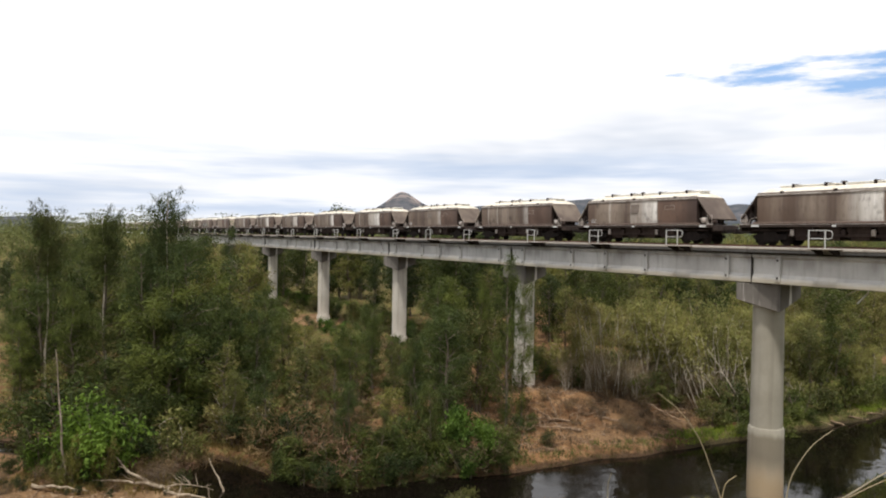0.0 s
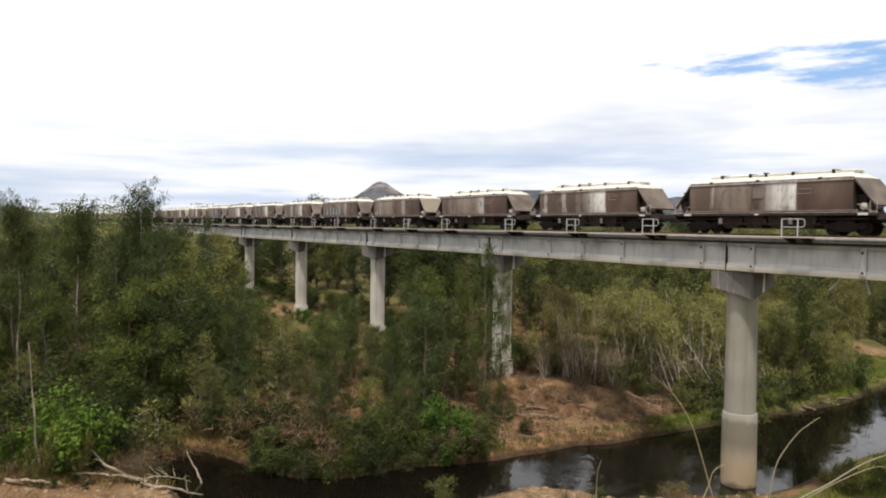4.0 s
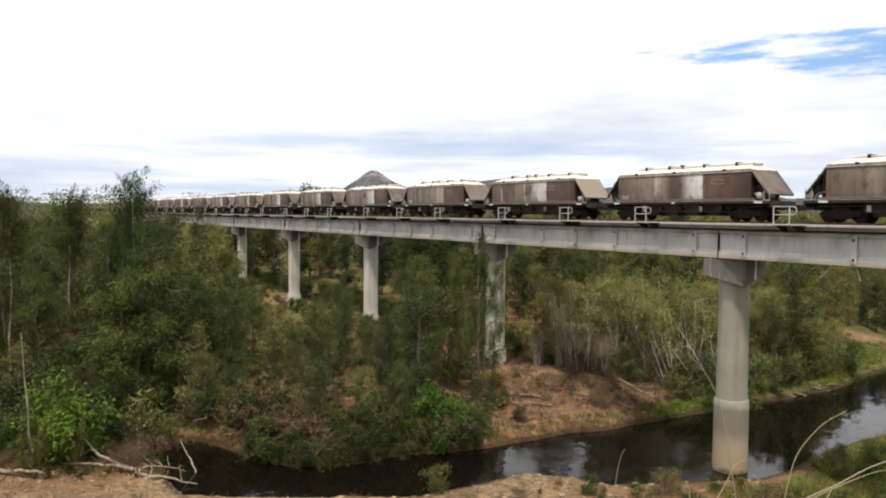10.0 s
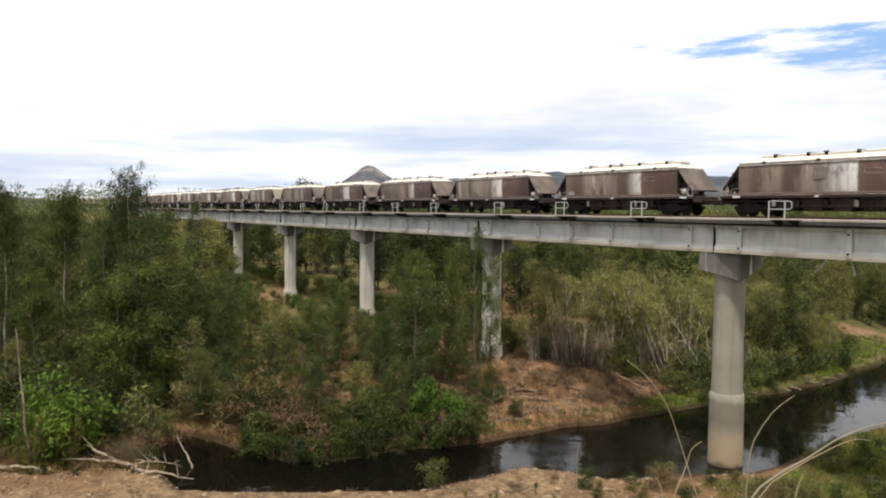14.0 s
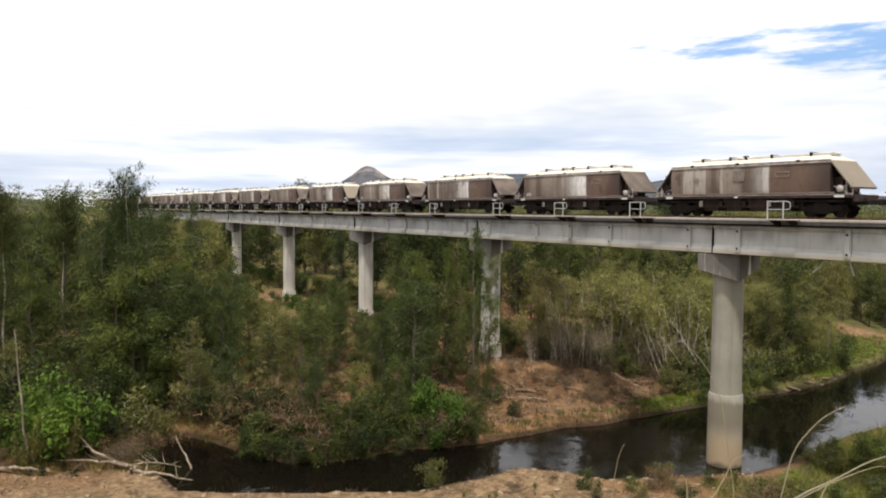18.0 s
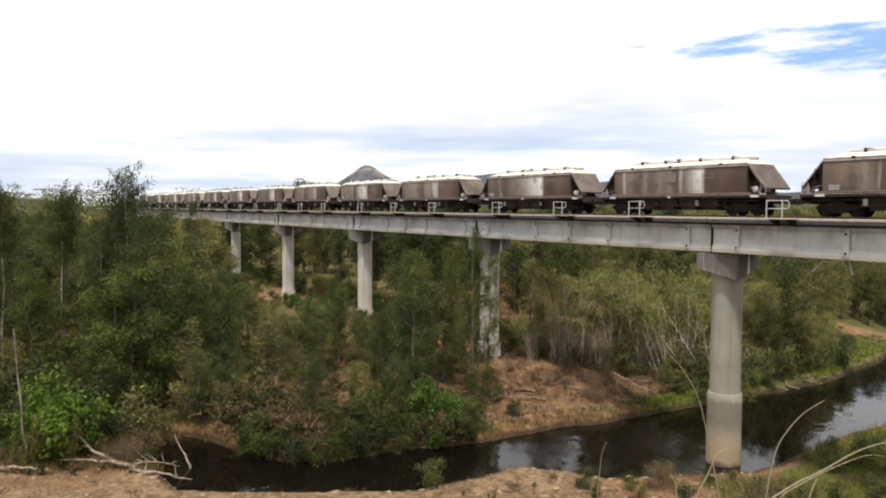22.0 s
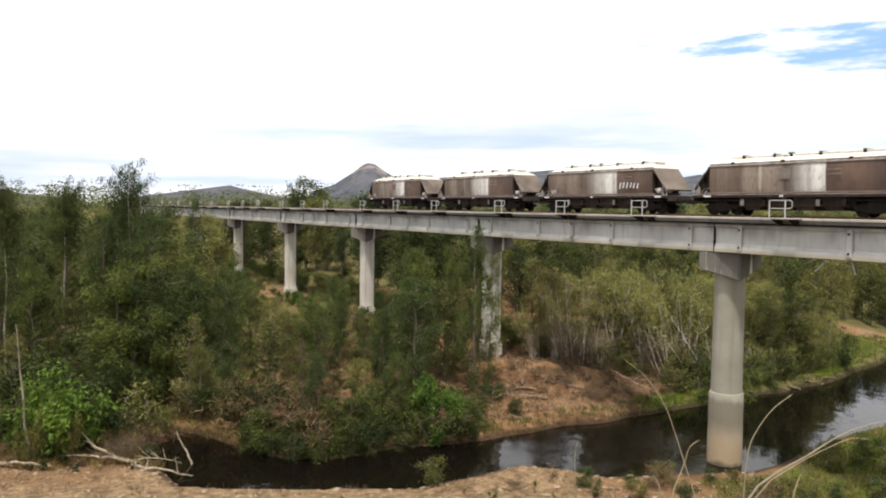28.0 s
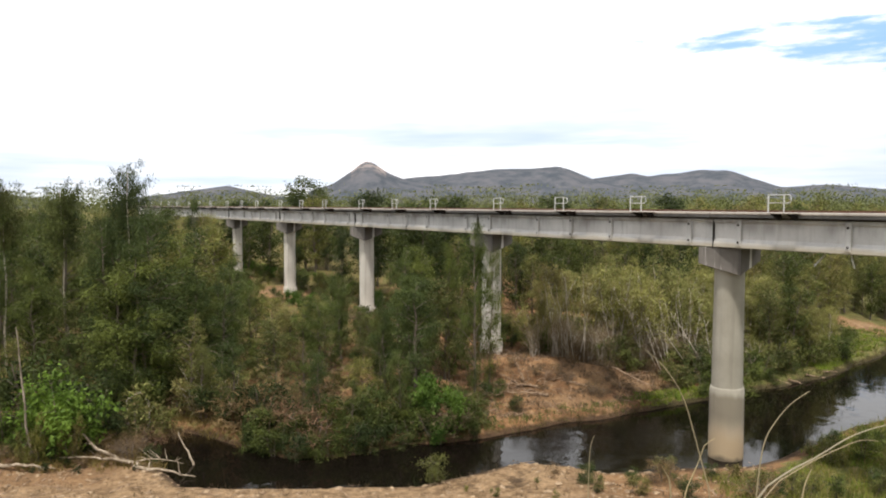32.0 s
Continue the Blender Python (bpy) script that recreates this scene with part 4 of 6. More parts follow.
    part("brake_wheel", Build().tube(((-1.2, 6.1, 1.8), (-1.14, 6.1, 1.8)), 0.26, 12).tube(((-1.3, 6.1, 1.8), (-0.7, 6.1, 1.8)), 0.04, 6), DARK_STEEL, root)
    part("valve_box", Build().box(-1.25, -0.75, 6.35, 6.85, 1.42, 1.85, 0.05), PALE, root, "dusty grey valve box")
    # brake gear and pipes on the end platforms
    for y in (-6.6, 6.55):
        part("brake_cylinder", Build().tube(((-1.0, y - 0.3, 1.5), (-1.0, y - 0.27, 1.5), (-1.0, y + 0.2, 1.5), (-1.0, y + 0.23, 1.5)), [0.1, 0.16, 0.16, 0.08], 10).box(-1.1, -0.9, y - 0.2, y + 0.2, 1.282, 1.36), GRIME_SHADE, root, "", True)
        part("grab_rail", Build().tube(((-1.33, y - 0.18, 1.3), (-1.33, y - 0.18, 1.95), (-1.33, y + 0.18, 1.95), (-1.33, y + 0.18, 1.3)), 0.022, 5), PALE, root, "pale bent grab rail")
        part("brake_pipe", Build().tube(((-1.2, y * 0.86, 1.75), (-1.2, y * 0.93, 1.68), (-1.2, y * 0.95, 1.4), (-1.2, y * 1.02, 1.33)), 0.03, 5), PALE, root)
    part("ladder", Build().tube(((-1.4, 5.62, 1.3), (-1.4, 5.62, 3.1)), 0.02, 4).tube(((-1.4, 5.95, 1.3), (-1.4, 5.95, 2.75)), 0.02, 4).tube(((-1.4, 5.62, 1.7), (-1.4, 5.95, 1.7)), 0.016, 4).tube(((-1.4, 5.62, 2.1), (-1.4, 5.95, 2.1)), 0.016, 4).tube(((-1.4, 5.62, 2.5), (-1.4, 5.95, 2.5)), 0.016, 4), GRIME_SHADE, root)
    for y in (-3.2, -1.7, 0.0, 1.7, 3.2):
        part("door_gear", Build().box(-1.22, -1.1, y - 0.12, y + 0.12, 0.62, 1.0, 0.03), PALE if y in (-1.7, 3.2) else GRIME_SHADE, root)
    for y in (-1, 1):
        part("hose", Build().tube(((-0.3, y * 6.9, 1.1), (-0.3, y * 7.3, 0.74), (-0.3, y * 7.7, 0.9)), 0.035, 6), DARK_STEEL, root)
    # side sills
    for sgn in (-1, 1):
        s = Build().box(sgn * W - 0.09, sgn * W + 0.09, -HE + 0.05, HE - 0.05, 1.12, 1.285, 0.03)
        part("side_sill", s, SILL, root)
        part("side_ledge", Build().box(sgn * (W + 0.005) - 0.05, sgn * (W + 0.005) + 0.05, -HB - 0.3, HB + 0.3, 1.34, 1.45, 0.02), LEDGE, root, "dusty brown ledge along the foot of the side")
        part("sill_flange", Build().box(sgn * W - 0.1, sgn * W + 0.1, -HE + 0.1, HE - 0.1, 1.288, 1.318, 0.008), PALE, root)
    for y, wide in ((-6.1, 0.28), (5.6, 0.28), (0.4, 0.12)):
        part("data_plate", Build().box(-W - 0.105, -W - 0.085, y - wide, y + wide, 1.15, 1.26), WHITE_PAINT, root, "small white data plate")
    part("underframe", Build().box(-0.35, 0.35, -HE + 0.1, HE - 0.1, 0.72, 1.27).box(-0.9, 0.9, -3.7, -3.3, 0.5, 1.2).box(-0.9, 0.9, 3.3, 3.7, 0.5, 1.2), DARK_STEEL, root)
    part("brake_rigging", Build().box(-1.1, -0.95, -3.5, 3.5, 0.55, 0.72, 0.02).tube(((-1.0, -6.2, 0.95), (-1.0, 6.2, 0.95)), 0.05, 5), GRIME_SHADE, root)
    # discharge hoppers between the bogies
    for y in (-2.55, -0.85, 0.85, 2.55):
        h = Build()
        v = [(-1.2, y - 0.75, 1.3), (1.2, y - 0.75, 1.3), (1.2, y + 0.75, 1.3), (-1.2, y + 0.75, 1.3), (-0.95, y - 0.5, 0.34), (0.95, y - 0.5, 0.34), (0.95, y + 0.5, 0.34), (-0.95, y + 0.5, 0.34)]
        h.add(v, [(0, 1, 2, 3), (7, 6, 5, 4), (0, 4, 5, 1), (1, 5, 6, 2), (2, 6, 7, 3), (3, 7, 4, 0)])
        part("discharge_hopper", h, GRIME_SHADE, root)
    # bogies
    wheel = Build().tube(((-0.07, 0, 0), (-0.065, 0, 0), (0.035, 0, 0), (0.06, 0, 0)), [0.40, 0.42, 0.42, 0.46], 18).tube(((-0.1, 0, 0), (0.1, 0, 0)), 0.1, 8).mesh("wheel", DARK_STEEL, True)
    axle = Build().tube(((-0.6, 0, 0), (0.6, 0, 0)), 0.07, 8).mesh("axle", DARK_STEEL)
    side = Build()
    side.prism(((-1.25, 0.5), (-1.1, 0.66), (-0.55, 0.7), (-0.35, 0.86), (0.35, 0.86), (0.55, 0.7), (1.1, 0.66), (1.25, 0.5), (1.05, 0.36), (0.75, 0.38), (0.4, 0.22), (-0.4, 0.22), (-0.75, 0.38), (-1.05, 0.36)), -0.06, 0.06)
    side_mesh = side.mesh("side_frame", DARK_STEEL)
    for y in (-4.85, 4.85):
        bg = part("bogie", Build().box(-0.95, 0.95, -0.22, 0.22, 0.5, 0.85, 0.03), DARK_STEEL, root, m=pose(0, y, 0))
        for x in (-0.92, 0.92):
            child("side_frame", side_mesh, bg, pose(x, 0, 0, 0, 0, 90))
        for d in (-0.88, 0.88):
            child("axle", axle, bg, pose(0, d, 0.42))
            child("wheel", wheel, bg, pose(-0.57, d, 0.42))
            child("wheel", wheel, bg, pose(0.57, d, 0.42, 0, 0, 180))
    return root


def ribbon(x, y0, z0, pts, thick):
    """One unbroken painted stroke through points given in metres from y0, z0."""
    p = [Vector((x, y0 - a, z0 + b)) for a, b in pts]
    v = []
    for i, q in enumerate(p):
        d = (p[min(i + 1, len(p) - 1)] - p[max(i - 1, 0)]).normalized()
        n = Vector((1, 0, 0)).cross(d) * thick
        v += [q - n, q + n, q - n + Vector((0.012, 0, 0)), q + n + Vector((0.012, 0, 0))]
    f = [(0, 2, 3, 1)]
    for i in range(len(p) - 1):
        o = 4 * i
        f += [(o, o + 1, o + 5, o + 4), (o + 2, o + 6, o + 7, o + 3), (o, o + 4, o + 6, o + 2), (o + 1, o + 3, o + 7, o + 5)]
    o = 4 * len(p) - 4
    return Build().add(v, f + [(o, o + 1, o + 3, o + 2)])


def scrawl(seed, count, wide, high):
    """Slanting plain bars side by side, the size of painted letters that cannot be read."""
    rng = np.random.default_rng(seed)
    out = []
    for i in range(count):
        a = wide * (i + 0.3) / count
        h = high * rng.uniform(0.75, 1.0)
        out.append([(a, high * rng.uniform(0, 0.15)), (a + 0.1 * rng.uniform(0.5, 2) * h, h * 0.5), (a + 0.25 * h, h)])
    return out


def spray(ob, x, y0, z0, letters, thick, material, label):
    for pts in letters:
        child("painted_stroke", ribbon(x, y0, z0, pts, thick).mesh("painted_stroke", material), ob, None, label)


# the wagons that still carry their emblem
EMBLEMS = (3, 5, 8, 11, 14, 16, 18, 20, 22, 26, 28, 30, 32, 34, 38, 39, 42, 45)


def train():
    first = wagon()
    made = [first] + [copy_thing(first, first.matrix_basis) for _ in range(WAGONS - 1)]
    near = -1.43
    emblem = Build().add([(near + d, y, z) for d in (0, 0.02) for y, z in ((0.05, 2.2), (0.85, 2.2), (0.8, 2.85), (-0.05, 2.85))], [(0, 1, 2, 3), (7, 6, 5, 4), (0, 4, 5, 1), (1, 5, 6, 2), (2, 6, 7, 3), (3, 7, 4, 0)]).mesh("emblem_panel", PLAQUE)
    faded = emblem.copy()
    faded.materials[0] = FADED
    frame_mesh = ribbon(near, 0, 0, ((0, 2.55), (0, 2.68), (0.9, 2.68), (0.9, 2.42), (0, 2.42), (0, 2.55)), 0.009).mesh("data_panel", PALE)
    mark = Build().box(near, near + 0.012, -0.6, 0, 1.73, 1.77).mesh("data_mark", WHITE_PAINT)
    for n, ob in enumerate(made):
        if n in EMBLEMS:
            child("emblem_panel", emblem if n in (11, 18, 20, 45) else faded, ob, pose(0, -0.15, 0), "dull reddish square emblem panel" if n in (11, 18, 20, 45) else "faded grey-brown square emblem panel")
        child("data_panel", frame_mesh, ob, pose(0, -2.2 - 0.5 * (n % 2), 0), "white outlined data panel")
        if n % 2:
            for k in range(3):
                child("data_mark", mark, ob, pose(0, 5.1, -0.1 * k), "small white data mark")
        if n in (12, 13):
            tagged(ob, "brown covered hopper wagon with a spray-painted tag, white roof")
        if n == 12:
            spray(ob, near - 0.004, 4.2, 1.5, scrawl(3, 5, 5.0, 1.1), 0.36, BLACK_PAINT, "black edge of a spray-painted scrawl")
            spray(ob, near - 0.018, 4.2, 1.53, scrawl(3, 5, 5.0, 1.04), 0.25, SILVER, "chalky spray-painted scrawl")
        if n in (14, 43):
            spray(ob, near, -2.4, 1.8, scrawl(n, 6, 2.0, 0.5), 0.055, OCHRE if n == 14 else WHITE_PAINT, "thin spray-painted scrawl")
        if n == 16:
            spray(ob, near, -1.2, 1.6, scrawl(n, 6, 3.4, 0.45), 0.14, BLUE_PAINT, "faded blue spray-painted scrawl")
    return made


TRAIN = train()


def motions():
    """Every wagon runs along the straight track towards the viewer's side."""
    for n, ob in enumerate(TRAIN):
        start = PHASE + PITCH * (n - 0.5)
        walk(ob, [(t, pose(TRACK_X, start - SPEED * t + lag, RAIL_Z)) for t, lag in LAG])
    # the grass stems by the camera lean to and fro in the wind
    for ob, share in STALKS:
        foot = ob.matrix_basis.translation.copy()
        axis = Vector((math.sin(HEADING), math.cos(HEADING), 0))
        walk(ob, [(t, Matrix.Translation(foot) @ Matrix.Rotation(radians(lean * share), 4, axis)) for t, lean in SWAY])


# ---- plants ----
RNG = np.random.default_rng(7)


def leaf_quads(centres, axes, lengths, widths, rng):
    """Pointed leaves or sprays, one to a centre."""
    n = len(centres)
    axes = axes / np.linalg.norm(axes, axis=1, keepdims=True)
    side = np.cross(axes, rng.normal(size=(n, 3)))
    side /= np.linalg.norm(side, axis=1, keepdims=True) + 1e-9
    half = axes * lengths[:, None] / 2
    wide = side * widths[:, None] / 2
    v = np.stack([centres - half + wide, centres - half * 0.6 - wide, centres + half], 1).reshape(-1, 3)
    f = np.arange(n * 3).reshape(n, 3)
    return v, f


def make_tree(seed, tall, spread, leaves, length, width, droop, foliage, wood, low=0.25, stems=1, cone=0.5, lean=0.0, gap=0.5, clump=0.55, limbs=26, upright=0.0, bare=0, girth=1.0):
    """Meshes of a trunk with limbs and of a crown of sprays, for a tree with its foot at the origin."""
    rng = np.random.default_rng(seed)
    b = Build()
    tips, weights = [], []
    for s in range(stems):
        ang = rng.uniform(0, 6.28)
        out = (0.0 if stems == 1 else rng.uniform(0.12, 0.34) * (1 - 0.5 * upright)) * tall
        base = Vector((0, 0, -0.3)) + Vector((math.cos(ang), math.sin(ang), 0)) * (0.0 if stems == 1 else rng.uniform(0.05, 0.4))
        h = tall * (1.0 if stems == 1 else rng.uniform(0.75, 1.0))
        pts, rad = [], []
        r0 = (0.011 * tall + 0.03) * girth
        if stems > 1:
            r0 *= 0.66
        wob = rng.normal(size=(8, 2)) * 0.02 * tall
        for i in range(8):
            t = i / 7
            pts.append(base + Vector((math.cos(ang) * out * t ** 1.3 + wob[i][0] * t + lean * tall * t, math.sin(ang) * out * t ** 1.3 + wob[i][1] * t, h * 0.97 * t)))
            rad.append(r0 * (1 - t) ** 0.8 + 0.012)
        b.tube(pts, rad, 5)
        for k in range(limbs // stems):
            t = low + (0.97 - low) * (k + rng.uniform(0, 1)) / (limbs // stems)
            i = min(int(t * 7), 6)
            p = pts[i].lerp(pts[i + 1], t * 7 - i)
            a = rng.uniform(0, 6.28)
            rel = (t - low) / (1 - low)
            reach = spread * ((1 - rel) ** cone * 0.85 + 0.15) * rng.uniform(0.45, 1.1) * min(1.0, 0.45 + rel * 2.2)
            rise = (rng.uniform(0.1, 0.75) + 1.3 * upright) * reach
            tip = p + Vector((math.cos(a) * reach, math.sin(a) * reach, rise))
            mid = p.lerp(tip, 0.5) + Vector((0, 0, 0.12 * reach))
            if (tall > 5 or k % 2 == 0) and (bare == 0 or k % bare == 0):
                b.tube((p, mid, tip), [rad[i] * 0.45 + 0.01, rad[i] * 0.25 + 0.008, 0.008], 3, False)
            m = int(rng.integers(3, 6))
            for j in range(m):
                q = p.lerp(tip, 0.35 + 0.65 * (j + rng.uniform(0, 1)) / m)
                tips.append(np.array(q) + rng.normal(size=3) * clump * 0.5)
                weights.append(rng.uniform(gap, 1.0))
    tips, weights = np.array(tips), np.array(weights)
    pick = rng.choice(len(tips), leaves, p=weights / weights.sum())
    off = rng.normal(size=(leaves, 3)) * clump * np.array((1, 1, 0.8))
    c = tips[pick] + off
    c[:, 2] = np.maximum(c[:, 2], 0.1)
    axes = off / clump * 0.5 + rng.normal(size=(leaves, 3)) * 0.55 + np.array((0, 0, -droop))
    ln = length * rng.uniform(0.6, 1.4, leaves)
    wd = width * rng.uniform(0.6, 1.4, leaves)
    v, f = leaf_quads(c, axes, ln, wd, rng)
    return b.mesh("trunk", wood, True), mesh_of("crown", v, f, foliage)


def plant(meshes, name, label, category, group):
    root = empty(name, pose(0, 0, 0), label, category, group)
    child("trunk", meshes[0], root)
    child("crown", meshes[1], root)
    return root


def scaled(x, y, z, turn, s, sz=None, tilt=0.0):
    return pose(x, y, z, tilt, 0, turn) @ Matrix.Diagonal((s, s, sz or s, 1))


class Species:
    """A few different plants of one kind, and copies of them."""

    def __init__(self, name, label, category, group, variants, tall):
        self.models = [(m, name, label, category, group) for m in variants]
        self.made = [None] * len(variants)
        self.tall = tall

    def put(self, u, w, tall, rng, sink=0.0, wide=1.0):
        x, y = xy(u, w)
        z = lie(x, y) - sink
        i = int(rng.integers(len(self.models)))
        s = tall / self.tall
        m = scaled(x, y, z, rng.uniform(0, 360), s * wide * rng.uniform(0.9, 1.12), s, rng.uniform(-3, 3))
        if self.made[i] is None:
            meshes, name, label, category, group = self.models[i]
            self.made[i] = plant(meshes, name, label, category, group)
            self.made[i].matrix_basis = m
            return self.made[i]
        ob = self.made[i].copy()
        scene.collection.objects.link(ob)
        ob.matrix_basis = m
        for c in self.made[i].children:
            d = c.copy()
            d.parent = ob
            scene.collection.objects.link(d)
        return ob


SHEOAKS = Species("sheoak_tree", "dark olive she-oak with fine drooping needle foliage", "tree", "she-oaks along the creek",
                  [make_tree(10 + i, 12, 3.1, 9500, 0.26, 0.056, 0.6, SHEOAK, BARK_GREY, low=0.06, cone=0.5, gap=0.04, clump=0.34, limbs=34) for i in range(4)], 12)
BACK_SHEOAKS = Species("sheoak_tree", "dark olive she-oak with fine drooping needle foliage", "tree", "she-oaks along the creek",
                       [make_tree(20 + i, 12, 3.1, 5000, 0.32, 0.082, 0.6, SHEOAK, BARK_GREY, low=0.08, cone=0.5, gap=0.05, clump=0.38, limbs=26) for i in range(3)], 12)
PAPERBARKS = Species("paperbark_tree", "olive paperbark with several bare pale stems", "tree", "paperbarks behind the bridge",
                     [make_tree(30 + i, 10, 1.7, 5200, 0.36, 0.072, -0.6, PAPERLEAF, BARK_PALE, low=0.3, stems=4, cone=0.4, gap=0.08, clump=0.3, limbs=36, upright=0.9, bare=3) for i in range(4)], 10)
STEMS = Species("bare_paperbark", "thin-crowned paperbark with many bare white stems", "tree", "bare paperbarks on the bank",
                [make_tree(150 + i, 10, 1.5, 2600, 0.36, 0.072, -0.6, PAPERLEAF, BARK_PALE, low=0.42, stems=5, cone=0.3, gap=0.2, clump=0.36, limbs=40, upright=1.0, bare=3) for i in range(3)], 10)
DEEPS = Species("forest_tree", "dense dark green riverside tree", "tree", "forest trees behind the bridge",
                [make_tree(50 + i, 12, 3.6, 3400, 0.34, 0.15, 0.3, DEEP, BARK_GREY, low=0.12, cone=0.35, gap=0.06, clump=0.46, limbs=28) for i in range(3)], 12)
OLIVES = Species("gum_tree", "light olive-green bushland tree", "tree", "bushland trees",
                 [make_tree(70 + i, 11, 2.9, 3600, 0.32, 0.1, 0.4, OLIVE, BARK_GREY, low=0.16, cone=0.4, gap=0.05, clump=0.37, limbs=26) for i in range(3)], 11)
SHRUBS = Species("bush", "dense green riverside bush", "bush", "bushes on the creek banks",
                 [make_tree(90 + i, 3, 1.6, 1200, 0.3, 0.075, -0.3, SHEOAK, BARK_GREY, low=0.05, stems=3, cone=0.3, gap=0.12, clump=0.25, limbs=20) for i in range(4)], 3)
LIGHTS = Species("leafy_shrub", "light yellow-green leafy shrub", "shrub", "pale shrubs on the creek banks",
                 [make_tree(100 + i, 3, 1.5, 1100, 0.3, 0.085, -0.3, OLIVE, BARK_GREY, low=0.05, stems=3, cone=0.3, gap=0.12, clump=0.25, limbs=20) for i in range(3)], 3)
GREENS = Species("broadleaf_bush", "bright green broad-leaved bush", "bush", "bright bushes on the creek banks",
                 [make_tree(110 + i, 4, 1.6, 2000, 0.25, 0.17, 0.3, BROAD, BARK_GREY, low=0.15, stems=2, cone=0.4, gap=0.08, clump=0.3, limbs=14) for i in range(2)], 4)
LIMES = Species("broadleaf_bush", "bright lime-green bush with large loose leaves", "bush", "bright bushes on the creek banks",
                [make_tree(118 + i, 4, 2.1, 1900, 0.27, 0.15, 0.5, LIMELEAF, BARK_GREY, low=0.2, stems=4, cone=0.2, gap=0.05, clump=0.3, limbs=20) for i in range(2)], 4)
PALES = Species("leafy_shrub", "pale olive leafy shrub", "shrub", "pale shrubs on the creek banks",
                [make_tree(105 + i, 3, 1.5, 1100, 0.3, 0.085, -0.3, PAPERLEAF, BARK_PALE, low=0.05, stems=4, cone=0.3, gap=0.3, clump=0.3, limbs=20) for i in range(3)], 3)
DARKS = Species("bush", "dark green bush hanging over the creek", "bush", "bushes on the creek banks",
                [make_tree(95 + i, 3, 1.7, 1500, 0.26, 0.08, 0.2, DEEP, BARK_GREY, low=0.05, stems=3, cone=0.3, gap=0.12, clump=0.25, limbs=20) for i in range(3)], 3)


def plumed_tree(seed, tall, reach, plumes, leaves):
    """Trunk and crown of a tall she-oak: a bare pole that ends in a sheaf of upright, ragged plumes."""
    rng = np.random.default_rng(seed)
    b = Build()
    pts = [Vector((0.12 * math.sin(1.3 * k), 0.1 * math.cos(1.7 * k), -0.3 + (tall * 0.95 + 0.3) * k / 8)) for k in range(9)]
    b.tube(pts, [0.12 * (1 - k / 8) ** 0.8 + 0.02 for k in range(9)], 6)
    centres = []
    for k in range(plumes):
        t = 0.64 + 0.3 * (k + rng.uniform(0, 1)) / plumes
        i = min(int(t * 8), 7)
        p = pts[i].lerp(pts[i + 1], t * 8 - i)
        a = rng.uniform(0, 6.28)
        out = reach * (1.15 - t) / 0.5 * rng.uniform(0.35, 1.0)
        up = tall * rng.uniform(0.04, 0.1)
        knee = p + Vector((math.cos(a) * out, math.sin(a) * out, 0.35 * out))
        tip = knee + Vector((math.cos(a) * 0.15 * out, math.sin(a) * 0.15 * out, up))
        n = int(leaves / plumes * rng.uniform(0.5, 1.5))
        f = rng.uniform(0, 1, n) ** 1.2
        along = np.array(p.lerp(knee, 0.2))[None, :] * (1 - f)[:, None] + np.array(tip)[None, :] * f[:, None]
        width = (0.4 * (1 - 0.7 * f))[:, None]
        centres.append(along + rng.normal(size=(n, 3)) * width * np.array((1, 1, 0.7)))
    c = np.concatenate(centres)
    n = len(c)
    axes = rng.normal(size=(n, 3)) * 0.5 + np.array((0, 0, 0.8))
    v, f = leaf_quads(c, axes, 0.28 * rng.uniform(0.6, 1.4, n), 0.055 * rng.uniform(0.6, 1.4, n), rng)
    return b.mesh("trunk", BARK_PALE, True), mesh_of("crown", v, f, DEEP)


LANDMARK = Species("tall_sheoak", "tall she-oak with a bare pale trunk and plumed top", "tree", "",
                   [plumed_tree(163, 16, 3.6, 42, 8000)], 16)
TWIGS = Species("twiggy_bush", "leafless grey-brown twiggy scrub", "bush", "twiggy scrub on the bank",
                [make_tree(140 + i, 4, 1.5, 900, 0.6, 0.026, -1.0, TWIG, BARK_PALE, low=0.1, stems=5, cone=0.2, gap=0.2, clump=0.36, limbs=30, upright=0.9) for i in range(3)], 4)
WEEDS = Species("dry_bush", "brown dry weedy bush", "bush", "dry bushes on the creek banks",
                [make_tree(130 + i, 1.6, 1.2, 800, 0.32, 0.028, -0.3, DRY, BARK_GREY, low=0.05, stems=4, cone=0.2, gap=0.4, clump=0.25, limbs=16) for i in range(3)], 1.6)

# how high the canopy in front of the bridge stands, as bearing (across / away) and drop below eye level (down / away)
CANOPY = ((-0.64, -0.018), (-0.60, -0.012), (-0.53, -0.01), (-0.48, -0.018), (-0.455, -0.03), (-0.44, -0.03), (-0.425, -0.015), (-0.385, -0.012), (-0.37, 0.02), (-0.35, 0.006), (-0.33, -0.01), (-0.31, 0.02), (-0.29, 0.04), (-0.265, 0.09),
          (-0.235, 0.125), (-0.18, 0.14), (-0.165, 0.10), (-0.135, 0.10), (-0.115, 0.135), (-0.09, 0.135), (-0.07, 0.10), (-0.05, 0.06), (-0.01, 0.05), (0.02, 0.035), (0.045, 0.02), (0.06, 0.035), (0.08, 0.07), (0.10, 0.12), (0.13, 0.18), (0.16, 0.25), (0.9, 0.3))


def drop_front(r):
    return float(np.interp(r, [c[0] for c in CANOPY], [c[1] for c in CANOPY]))


